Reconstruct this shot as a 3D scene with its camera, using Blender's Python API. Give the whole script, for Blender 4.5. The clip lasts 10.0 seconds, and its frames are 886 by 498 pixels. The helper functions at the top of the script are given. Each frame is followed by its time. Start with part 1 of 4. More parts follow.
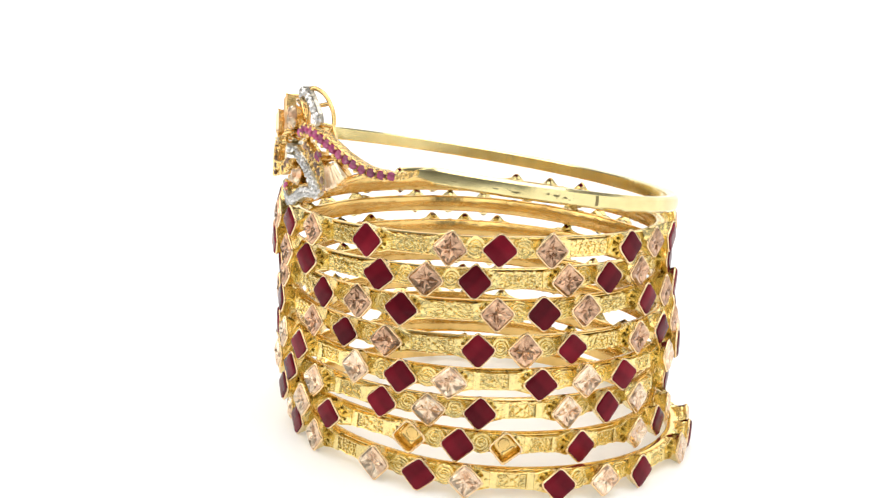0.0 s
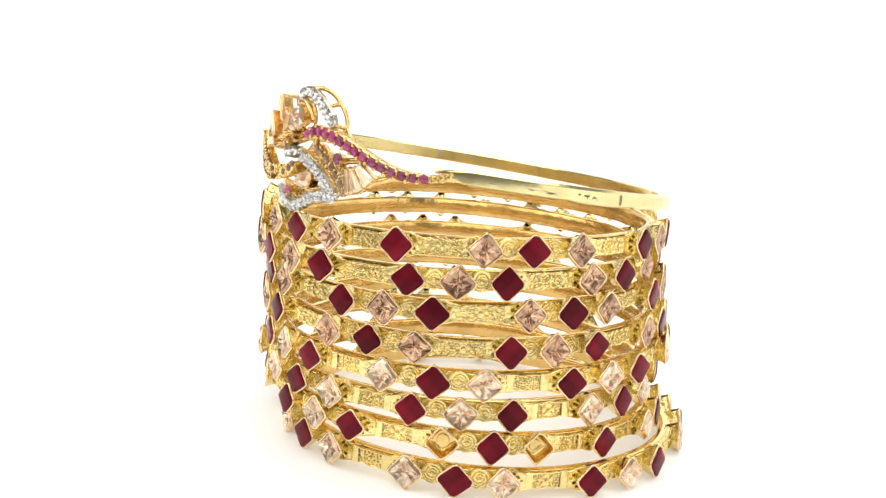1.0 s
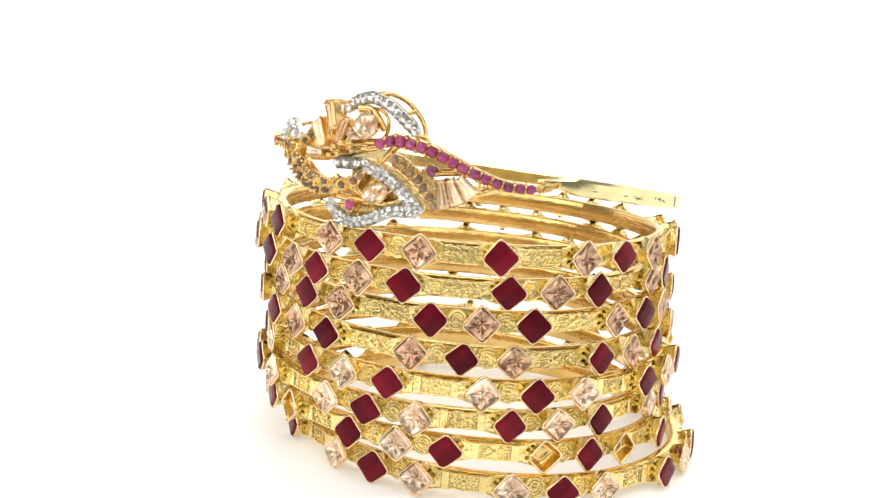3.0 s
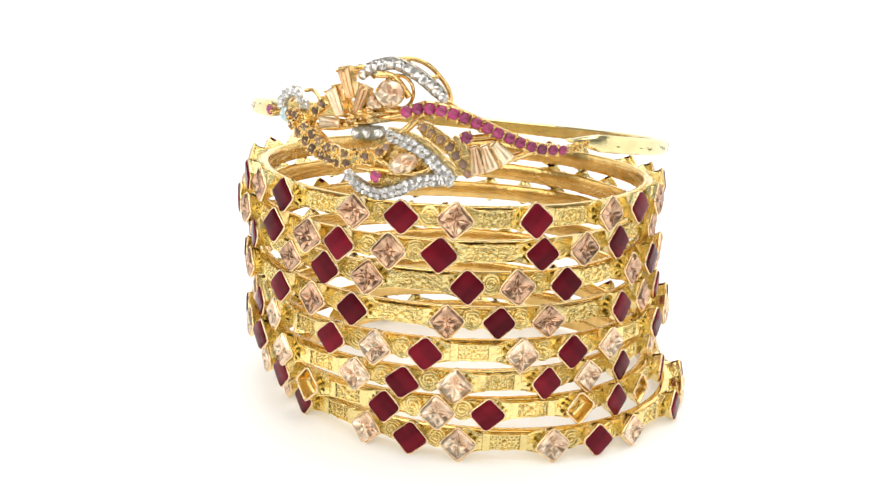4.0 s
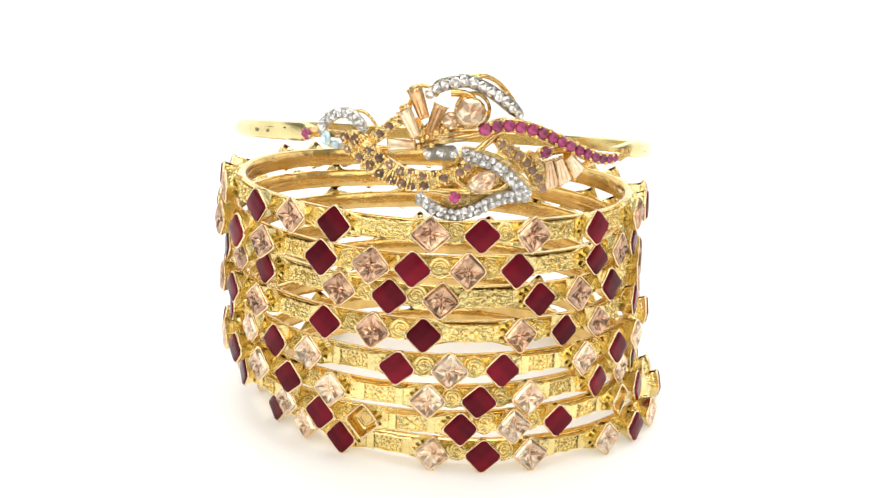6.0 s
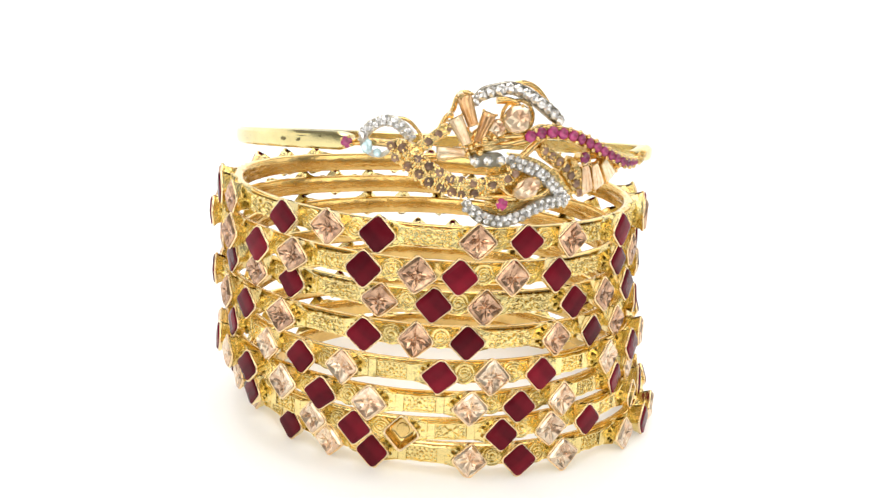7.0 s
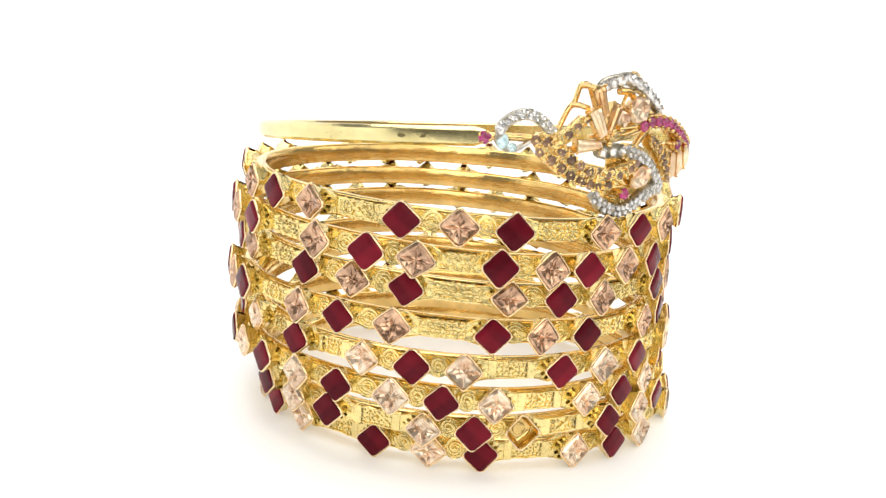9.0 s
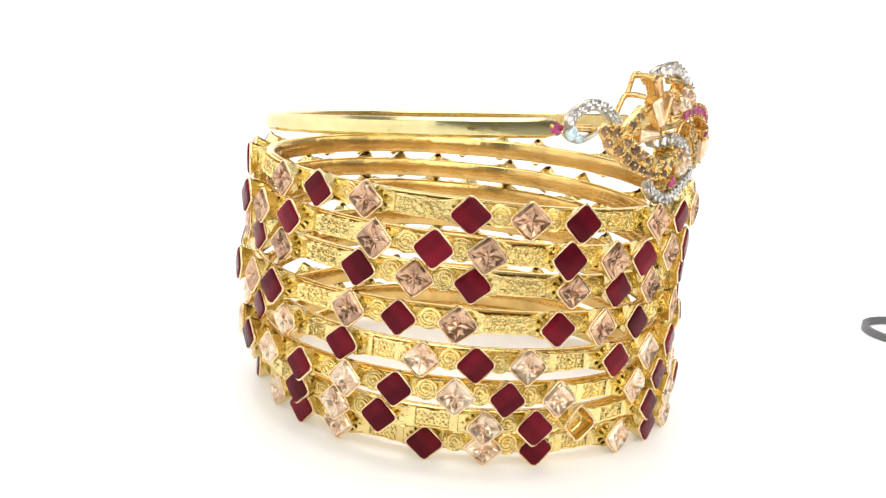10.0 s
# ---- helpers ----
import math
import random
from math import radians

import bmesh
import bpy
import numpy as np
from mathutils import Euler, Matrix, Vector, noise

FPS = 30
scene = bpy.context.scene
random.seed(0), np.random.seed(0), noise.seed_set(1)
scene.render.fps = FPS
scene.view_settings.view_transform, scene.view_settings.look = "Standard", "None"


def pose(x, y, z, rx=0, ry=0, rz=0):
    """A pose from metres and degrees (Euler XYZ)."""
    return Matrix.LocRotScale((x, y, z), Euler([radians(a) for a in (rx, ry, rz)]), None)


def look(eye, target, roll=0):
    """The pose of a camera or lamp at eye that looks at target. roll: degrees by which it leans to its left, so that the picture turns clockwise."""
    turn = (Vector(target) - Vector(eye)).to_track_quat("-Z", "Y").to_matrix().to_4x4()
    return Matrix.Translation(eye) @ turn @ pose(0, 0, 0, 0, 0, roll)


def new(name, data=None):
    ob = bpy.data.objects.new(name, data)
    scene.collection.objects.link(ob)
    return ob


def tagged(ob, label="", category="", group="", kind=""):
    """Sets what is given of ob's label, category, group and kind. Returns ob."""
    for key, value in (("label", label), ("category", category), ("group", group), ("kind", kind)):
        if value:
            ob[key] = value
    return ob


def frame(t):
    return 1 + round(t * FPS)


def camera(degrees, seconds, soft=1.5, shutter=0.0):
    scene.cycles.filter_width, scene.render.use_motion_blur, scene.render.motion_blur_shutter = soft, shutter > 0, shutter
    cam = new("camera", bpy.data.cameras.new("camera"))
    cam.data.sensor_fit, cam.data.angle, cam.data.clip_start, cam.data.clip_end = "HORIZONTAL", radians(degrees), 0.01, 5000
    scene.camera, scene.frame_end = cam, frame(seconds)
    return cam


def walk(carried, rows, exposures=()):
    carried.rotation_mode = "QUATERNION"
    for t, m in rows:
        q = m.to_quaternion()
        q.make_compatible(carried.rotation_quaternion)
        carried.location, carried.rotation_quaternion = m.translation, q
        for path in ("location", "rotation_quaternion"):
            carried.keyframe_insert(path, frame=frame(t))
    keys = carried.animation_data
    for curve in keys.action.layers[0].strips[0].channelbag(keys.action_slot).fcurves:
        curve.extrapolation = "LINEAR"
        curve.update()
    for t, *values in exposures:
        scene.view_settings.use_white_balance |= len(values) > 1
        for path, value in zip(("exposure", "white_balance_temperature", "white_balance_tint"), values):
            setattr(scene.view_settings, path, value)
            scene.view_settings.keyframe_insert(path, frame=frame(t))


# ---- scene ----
# camera: seconds, eye in metres, yaw, pitch and roll in degrees
cam = camera(49.0, 10.0, soft=1.35)
PATH = [
    (0, -0.00793, -0.16731, 0.06150, -0.507, -11.054, 3.623),
    (0.5, -0.02422, -0.16503, 0.06078, -6.769, -10.972, 3.936),
    (1, -0.03964, -0.16202, 0.05983, -12.175, -10.445, 4.192),
    (1.5, -0.05485, -0.15737, 0.05815, -17.305, -10.110, 4.632),
    (2, -0.07010, -0.15054, 0.05794, -23.036, -10.058, 4.911),
    (2.5, -0.08479, -0.14173, 0.05757, -28.764, -10.046, 5.153),
    (2.7, -0.09089, -0.13762, 0.05695, -31.362, -9.609, 5.140),
    (3.8, -0.11704, -0.10969, 0.06278, -45.611, -13.096, 3.074),
    (4, -0.12116, -0.10657, 0.06234, -47.693, -13.847, 2.724),
    (4.5, -0.13344, -0.09701, 0.06448, -53.232, -14.820, 2.246),
    (5, -0.14250, -0.08351, 0.06532, -58.723, -14.617, 2.134),
    (5.5, -0.15057, -0.06944, 0.06529, -64.595, -13.782, 2.324),
    (5.7, -0.15044, -0.06186, 0.06408, -67.377, -13.679, 2.316),
    (6.8, -0.15719, -0.02724, 0.06266, -81.005, -13.024, 3.108),
    (7, -0.15781, -0.02110, 0.06287, -82.851, -13.071, 3.124),
    (7.5, -0.15843, -0.00413, 0.06171, -88.404, -12.803, 3.538),
    (8, -0.15653, 0.01199, 0.06196, -94.013, -12.894, 3.656),
    (8.5, -0.15388, 0.02850, 0.06207, -99.755, -13.182, 3.850),
    (9, -0.14876, 0.04451, 0.06100, -105.795, -13.273, 4.233),
    (9.5, -0.14273, 0.05990, 0.06029, -111.524, -13.445, 4.524),
    (10, -0.13348, 0.07443, 0.05949, -117.767, -13.460, 4.656),
]
walk(cam, [(t, pose(x, y, z, 90 + p, 0, w) @ pose(0, 0, 0, 0, 0, r)) for t, x, y, z, w, p, r in PATH])
# exposure stays constant: the clip is evenly lit

# ---- light ----
world = bpy.data.worlds.new("studio_world")
scene.world = world
world.use_nodes = True
world.node_tree.nodes["Background"].inputs[0].default_value = (1.0, 0.98, 0.95, 1)
world.node_tree.nodes["Background"].inputs[1].default_value = 0.03


def area_lamp(name, eye, target, sx, sy, watts, colour=(1, 1, 1)):
    data = bpy.data.lights.new(name, "AREA")
    data.shape, data.size, data.size_y, data.energy, data.color = "RECTANGLE", sx, sy, watts, colour
    ob = new(name, data)
    ob.matrix_world = look(eye, target)
    return ob


area_lamp("overhead_softbox", (0.04, 0.02, 0.52), (0, 0, 0), 0.46, 0.46, 1.9, (1.0, 0.99, 0.97))
# three unseen fills, added to brighten the stack along the camera's arc
area_lamp("front_fill_a", (-0.46, 0.09, 0.31), (0, 0, 0.02), 0.36, 0.36, 1.04, (1.0, 0.97, 0.91))
area_lamp("front_fill_b", (-0.40, -0.25, 0.31), (0, 0, 0.02), 0.36, 0.36, 0.63, (1.0, 0.97, 0.91))
area_lamp("front_fill_c", (-0.10, -0.46, 0.31), (0, 0, 0.02), 0.36, 0.36, 0.66, (1.0, 0.97, 0.91))

# ---- materials ----


def material(name, base, metallic=0.0, rough=0.3, vary=0.1, scale=900.0, bump=0.0, bump_scale=2500.0, coat=0.0, ior=1.5, vary2=None):
    """A Principled material with grain at two scales; scale in waves per metre."""
    m = bpy.data.materials.new(name)
    m.use_nodes = True
    nt = m.node_tree
    p = nt.nodes["Principled BSDF"]
    p.inputs["Metallic"].default_value = metallic
    p.inputs["IOR"].default_value = ior
    p.inputs["Coat Weight"].default_value = coat
    p.inputs["Coat Roughness"].default_value = 0.05
    tc = nt.nodes.new("ShaderNodeTexCoord")
    n1, n2 = nt.nodes.new("ShaderNodeTexNoise"), nt.nodes.new("ShaderNodeTexNoise")
    for n, s in ((n1, scale), (n2, scale * 0.17)):
        n.inputs["Scale"].default_value, n.inputs["Detail"].default_value = s, 4
        nt.links.new(tc.outputs["Object"], n.inputs["Vector"])
    add = nt.nodes.new("ShaderNodeMath")
    add.operation = "ADD"
    nt.links.new(n1.outputs["Fac"], add.inputs[0])
    nt.links.new(n2.outputs["Fac"], add.inputs[1])
    ramp = nt.nodes.new("ShaderNodeMapRange")
    ramp.inputs["From Min"].default_value, ramp.inputs["From Max"].default_value = 0.65, 1.35
    nt.links.new(add.outputs[0], ramp.inputs["Value"])
    mix = nt.nodes.new("ShaderNodeMix")
    mix.data_type = "RGBA"
    low = vary2 or tuple(c * (1 - vary) for c in base)
    mix.inputs[6].default_value, mix.inputs[7].default_value = (*low, 1), (*[min(1, c * (1 + vary * 0.5)) for c in base], 1)
    nt.links.new(ramp.outputs[0], mix.inputs[0])
    info = nt.nodes.new("ShaderNodeObjectInfo")
    tone = nt.nodes.new("ShaderNodeMapRange")
    tone.inputs["To Min"].default_value, tone.inputs["To Max"].default_value = 1 - vary, 1 + vary * 0.4
    nt.links.new(info.outputs["Random"], tone.inputs["Value"])
    hsv = nt.nodes.new("ShaderNodeHueSaturation")
    nt.links.new(tone.outputs[0], hsv.inputs["Value"])
    nt.links.new(mix.outputs[2], hsv.inputs["Color"])
    nt.links.new(hsv.outputs[0], p.inputs["Base Color"])
    rr = nt.nodes.new("ShaderNodeMapRange")
    rr.inputs["To Min"].default_value, rr.inputs["To Max"].default_value = rough * 0.7, rough * 1.4
    nt.links.new(n2.outputs["Fac"], rr.inputs["Value"])
    nt.links.new(rr.outputs[0], p.inputs["Roughness"])
    if bump:
        n3 = nt.nodes.new("ShaderNodeTexNoise")
        n3.inputs["Scale"].default_value, n3.inputs["Detail"].default_value = bump_scale, 6
        nt.links.new(tc.outputs["Object"], n3.inputs["Vector"])
        b = nt.nodes.new("ShaderNodeBump")
        b.inputs["Strength"].default_value, b.inputs["Distance"].default_value = 1.0, bump
        nt.links.new(n3.outputs["Fac"], b.inputs["Height"])
        nt.links.new(b.outputs[0], p.inputs["Normal"])
    return m


GOLD = material("gold_cast", (0.97, 0.765, 0.335), 1.0, 0.23, 0.16, 700, 0.00018, 1100)
GOLD_BAND = material("gold_band", (0.92, 0.72, 0.30), 1.0, 0.15, 0.14, 240, 0.00016, 330, vary2=(0.86, 0.58, 0.2))
# satin inside gold, its colour browner to carry shade within the bangles
GOLD_SHADED = material("satin_gold_shaded", (0.88, 0.63, 0.245), 1.0, 0.17, 0.16, 240, 0.00026, 260, vary2=(0.56, 0.365, 0.125))
GOLD_RIM = material("gold_rim", (0.93, 0.71, 0.42), 1.0, 0.2, 0.1, 600, 0.00010, 900)
GOLD_HOOP = material("gold_hoop", (0.90, 0.79, 0.42), 1.0, 0.16, 0.16, 260, 0.00010, 160, vary2=(0.72, 0.60, 0.27))
GOLD_GRAIN = material("gold_grain", (0.97, 0.76, 0.36), 1.0, 0.2, 0.14, 900, 0.00032, 900, vary2=(0.78, 0.50, 0.17))
WORN = material("worn_gold", (0.27, 0.22, 0.10), 1.0, 0.45, 0.3, 900)
BLUE = material("pale_blue_stone", (0.70, 0.87, 0.88), 0.3, 0.08, 0.15, 900, coat=1.0, vary2=(0.42, 0.62, 0.68))
GOLD_ROSE = material("gold_rose", (0.92, 0.68, 0.31), 1.0, 0.18, 0.12, 800, 0.00016, 1300, vary2=(0.74, 0.47, 0.17))
RHODIUM = material("white_metal", (0.62, 0.58, 0.50), 1.0, 0.26, 0.3, 900, 0.00012, 1800, vary2=(0.30, 0.27, 0.21))
DARK_METAL = material("tarnished_metal", (0.55, 0.52, 0.42), 1.0, 0.42, 0.3, 900)
GREY_METAL = material("grey_metal", (0.16, 0.16, 0.165), 0.6, 0.4, 0.2, 300)
RUBY_RED = material("dark_red_stone", (0.175, 0.0075, 0.017), 0.0, 0.22, 0.45, 380, 0.00012, 330, ior=1.2, vary2=(0.075, 0.004, 0.010))
PEACH = material("peach_stone", (0.76, 0.485, 0.305), 0.78, 0.12, 0.18, 1300, coat=0.5, vary2=(0.26, 0.13, 0.07))
PEACH_LIGHT = material("light_peach_stone", (1.0, 0.84, 0.62), 0.5, 0.08, 0.14, 620, coat=1.0, vary2=(0.74, 0.34, 0.15))
BAGUETTE = material("pale_peach_stone", (1.0, 0.85, 0.62), 0.45, 0.1, 0.12, 1600, coat=1.0, vary2=(0.84, 0.50, 0.26))
# paler copy of the peach stone, with the white table's reflection in its colour
PEACH_TABLE_LIT = material("peach_stone_table_lit", (0.96, 0.79, 0.60), 0.72, 0.12, 0.18, 1300, coat=0.6, vary2=(0.62, 0.345, 0.19))
PINK_RUBY = material("pink_ruby", (0.46, 0.05, 0.19), 0.0, 0.13, 0.62, 1100, coat=0.3, ior=1.5, vary2=(0.13, 0.006, 0.03))
AMBER = material("amber_stone", (0.92, 0.60, 0.30), 0.6, 0.1, 0.14, 1800, coat=0.8, vary2=(0.62, 0.33, 0.13))
DIAMOND = material("white_stone", (0.99, 0.98, 0.96), 0.62, 0.06, 0.12, 2000, coat=1.0, vary2=(0.55, 0.53, 0.50))
BROWN = material("brown_stone", (0.30, 0.16, 0.085), 0.3, 0.16, 0.5, 900, coat=0.2, vary2=(0.09, 0.05, 0.035))
MAUVE = material("mauve_stone", (0.40, 0.24, 0.16), 0.3, 0.16, 0.4, 900, coat=0.2, vary2=(0.16, 0.085, 0.055))
REFLECTED_GREY = material("reflected_grey", (0.26, 0.26, 0.255), 0.0, 0.6, 0.15, 30)
GREY_CLOTH = material("grey_cloth", (0.215, 0.215, 0.215), 0.0, 0.9, 0.15, 60)


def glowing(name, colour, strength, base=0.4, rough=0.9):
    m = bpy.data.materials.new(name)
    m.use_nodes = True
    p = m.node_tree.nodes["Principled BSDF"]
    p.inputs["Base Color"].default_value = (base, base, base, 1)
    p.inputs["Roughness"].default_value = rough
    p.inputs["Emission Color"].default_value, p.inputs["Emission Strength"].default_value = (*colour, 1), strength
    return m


# glow added to the white table to lift its shaded parts
TABLE_GLOW = glowing("white_sheet_glow", (1, 0.99, 0.97), 0.24, 0.88, 0.5)
# glow added so the cloth renders pure white; no source stands behind it
CLOTH_GLOW = glowing("white_cloth_glow", (1, 1, 1), 0.96)

# ---- mesh helpers (millimetres in, metres out) ----
from mathutils import geometry

MM = 0.001


def mesh_of(name, bm, mat, smooth=False, angle=None):
    bmesh.ops.recalc_face_normals(bm, faces=bm.faces)
    me = bpy.data.meshes.new(name)
    bm.to_mesh(me)
    bm.free()
    me.materials.append(mat)
    if smooth:
        me.shade_smooth()
        if angle:
            me.set_sharp_from_angle(angle=radians(angle))
    return me


def put(name, me, parent, m=None, label=""):
    ob = new(name, me)
    ob.parent = parent
    if m is not None:
        ob.matrix_basis = m
    return tagged(ob, label)


def part(name, bm, mat, parent, label="", smooth=False, angle=None):
    return put(name, mesh_of(name, bm, mat, smooth, angle), parent, None, label)


def loops(bm, rings, closed=True, cap0=False, cap1=False):
    """Bridges rings of points (metres), each a list of the same length."""
    vs = [[bm.verts.new(p) for p in ring] for ring in rings]
    n = len(vs[0])
    for a, b in zip(vs, vs[1:]):
        for i in range(n if closed else n - 1):
            j = (i + 1) % n
            bm.faces.new((a[i], a[j], b[j], b[i]))
    if cap0:
        bm.faces.new(vs[0][::-1])
    if cap1:
        bm.faces.new(vs[-1])
    return vs


def ball(bm, centre, r, seg=6, squash=1.0):
    """A small low bead; squash flattens it along x."""
    rows = 4
    c = Vector(centre)
    rings = []
    for k in range(1, rows):
        a = math.pi * k / rows
        rings.append([c + Vector((r * squash * math.cos(a), r * math.sin(a) * math.cos(2 * math.pi * i / seg), r * math.sin(a) * math.sin(2 * math.pi * i / seg))) for i in range(seg)])
    vs = loops(bm, rings)
    for ring, x in ((vs[0], r * squash), (vs[-1], -r * squash)):
        tip = bm.verts.new(c + Vector((x, 0, 0)))
        for i in range(seg):
            bm.faces.new((ring[i], ring[(i + 1) % seg], tip))


def wire(bm, pts, r, seg=6, closed=False):
    """A round wire along points."""
    pts = [Vector(p) for p in pts]
    rings, up = [], Vector((0.31, 0.17, 0.93))
    n = len(pts)
    for i, p in enumerate(pts):
        a = pts[(i - 1) % n] if closed or i else p
        b = pts[(i + 1) % n] if closed or i < n - 1 else p
        d = (b - a).normalized()
        s = d.cross(up).normalized()
        u = s.cross(d)
        rings.append([p + r * (math.cos(2 * math.pi * k / seg) * s + math.sin(2 * math.pi * k / seg) * u) for k in range(seg)])
    if closed:
        rings.append(rings[0])
    loops(bm, rings, True, not closed, not closed)


def diamond_ring(x, half, rad, seg=3):
    """A square standing on its corner, in the plane x, with rounded corners (mm)."""
    out = []
    rad *= 1.12
    half += 0.06 * rad
    for q in range(4):
        a0 = math.pi / 2 * q
        c = (half - rad * math.sqrt(2)) if rad else half
        for k in range(seg + 1):
            a = a0 + math.pi / 4 * (2 * k / seg - 1) if rad else a0
            out.append(Vector((x, c * math.cos(a0) + rad * math.cos(a), c * math.sin(a0) + rad * math.sin(a))) * MM)
    return out


# ---- setting: white table and backdrop, plus unseen grey cloth for reflections ----
def disc_sheet(name, r, z, mat, thick, seg=96):
    bm = bmesh.new()
    ring = lambda rr, zz: [Vector((rr * math.cos(2 * math.pi * i / seg), rr * math.sin(2 * math.pi * i / seg), zz)) for i in range(seg)]
    loops(bm, [ring(r, z - thick), ring(r, z)], True, True, True)
    ob = new(name, mesh_of(name, bm, mat))
    return ob


# never in view: added so that the gold reflects grey past the table's edge
tagged(disc_sheet("ground", 1.2, -0.0015, REFLECTED_GREY, 0.01), "unseen grey sheet, added to darken reflections in the gold", "desk", kind="structure")


def white_sheet(edge, r=0.699, seg=120):
    """A white sheet with added glow; past its straight edge, grey shows in reflections."""
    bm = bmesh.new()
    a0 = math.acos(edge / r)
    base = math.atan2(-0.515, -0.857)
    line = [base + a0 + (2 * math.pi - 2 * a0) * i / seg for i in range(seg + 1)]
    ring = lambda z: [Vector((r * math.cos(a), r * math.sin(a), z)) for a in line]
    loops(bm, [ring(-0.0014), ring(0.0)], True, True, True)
    return tagged(new("table", mesh_of("table", bm, TABLE_GLOW)), "smooth white table under the bangles, with added glow", "table", kind="structure")


white_sheet(0.16)
# out of view: cloth added overhead to darken what the gold reflects
tagged(disc_sheet("ceiling", 0.72, 0.62, GREY_CLOTH, 0.004), "unseen dark cloth overhead, added for dark reflections", "tent", kind="structure")


def curved_cloth(name, a0, a1, mat, label):
    bm = bmesh.new()
    n = 48
    rows = []
    for r, z in ((0.70, 0.0), (0.70, 0.61), (0.705, 0.61), (0.705, 0.0)):
        rows.append([Vector((r * math.cos(radians(a0 + (a1 - a0) * i / n)), r * math.sin(radians(a0 + (a1 - a0) * i / n)), z)) for i in range(n + 1)])
    loops(bm, rows + [rows[0]], False)
    ob = new(name, mesh_of(name, bm, mat, True, 40))
    return tagged(ob, label, "backdrop", kind="structure")


curved_cloth("backdrop", -62, 122, CLOTH_GLOW, "plain white cloth backdrop with added glow")
# out of view: grey cloth added behind the camera for contrast in the gold
curved_cloth("wall_front", 122.3, 297.7, GREY_CLOTH, "unseen plain grey cloth, added for dark reflections")

# ---- stone-set bangles ----
R0 = 34.7  # mean radius of the stone faces, mm


def rise(lean, deg):
    """Height of a bangle's middle line over its centre at an angle, mm."""
    a = radians(deg)
    return lean[0] * math.cos(a) + lean[1] * math.sin(a) + lean[2] * math.cos(2 * a) + lean[3] * math.sin(2 * a)


def band_mesh(R, lean):
    """The plain inner hoop: a strip with a rolled rim at both edges, polished outside, satin and shaded browner within.
    """
    bm = bmesh.new()
    prof = [(-3.75, -1.25), (-3.6, -1.46), (-2.95, -1.62), (-2.5, -1.56), (-2.3, -1.46), (-2.28, -1.34), (-2.36, -1.26), (-2.85, -1.2), (-2.85, 1.2), (-2.36, 1.26), (-2.28, 1.34), (-2.3, 1.46), (-2.5, 1.56), (-2.95, 1.62), (-3.6, 1.46), (-3.75, 1.25)]
    n = 160
    rings = []
    for i in range(n):
        a = 2 * math.pi * i / n
        wob = 0.05 * math.sin(5 * a + 1) + rise(lean, math.degrees(a))
        rings.append([Vector(((R + x) * math.cos(a), (R + x) * math.sin(a), z + wob)) * MM for x, z in prof])
    loops(bm, rings + [rings[0]])
    bmesh.ops.remove_doubles(bm, verts=bm.verts, dist=1e-7)
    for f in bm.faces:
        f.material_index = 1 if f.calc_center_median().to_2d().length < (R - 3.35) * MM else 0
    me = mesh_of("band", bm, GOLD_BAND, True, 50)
    me.materials.append(GOLD_SHADED)
    return me


def bezel_mesh(open_cup, seed=0):
    """A square cup on its corner: walls that flare from the band, and a thin rolled lip."""
    bm = bmesh.new()
    rings = [diamond_ring(-2.9, 1.75, 0.6), diamond_ring(-2.4, 2.05, 0.65), diamond_ring(-1.7, 2.4, 0.68), diamond_ring(-1.0, 2.62, 0.66), diamond_ring(-0.6, 2.72, 0.62), diamond_ring(-0.42, 2.86, 0.62), diamond_ring(-0.25, 2.86, 0.62), diamond_ring(-0.12, 2.74, 0.58),
             diamond_ring(-0.12, 2.56, 0.54), diamond_ring(-0.28, 2.42, 0.5)]
    if open_cup:
        rings += [diamond_ring(-0.9, 2.3, 0.45), diamond_ring(-1.9, 2.05, 0.45), diamond_ring(-2.05, 1.5, 0.6), diamond_ring(-2.05, 1.25, 0.75), diamond_ring(-1.85, 1.15, 0.7), diamond_ring(-1.8, 0.4, 0.25)]
    else:
        rings += [diamond_ring(-0.7, 2.4, 0.4)]
    u, v = 1.7 * seed, 2.9 * seed + 1
    for ring in rings[2:]:  # worn by hand: no side is quite straight
        for k, p in enumerate(ring):
            a = 2 * math.pi * k / len(ring)
            q = 1 + 0.022 * math.sin(3 * a + u) + 0.018 * math.sin(5 * a + v)
            p.y, p.z = p.y * q, p.z * q
    vs = loops(bm, rings, True, True, open_cup)
    if not open_cup:  # pierced behind the upper and lower corner, so that the stone shows from within the bangle
        per = len(vs[0]) // 4
        gone = [bm.faces.get((a[i], a[i + 1], b[i + 1], b[i])) for a, b in zip(vs[2:4], vs[3:5]) for q in (1, 3) for i in range(q * per, q * per + per - 1)]
        bmesh.ops.delete(bm, geom=gone, context="FACES")
    me = mesh_of("bezel", bm, GOLD_RIM, True, 62)
    me.materials.append(GOLD)
    me.materials.append(GOLD_SHADED)
    for p in me.polygons:  # the lip is polished, the walls are as cast, the inside of an empty cup and the back are satin, shaded browner
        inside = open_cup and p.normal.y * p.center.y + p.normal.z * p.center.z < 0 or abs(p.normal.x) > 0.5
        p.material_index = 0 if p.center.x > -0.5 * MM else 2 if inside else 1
    return me


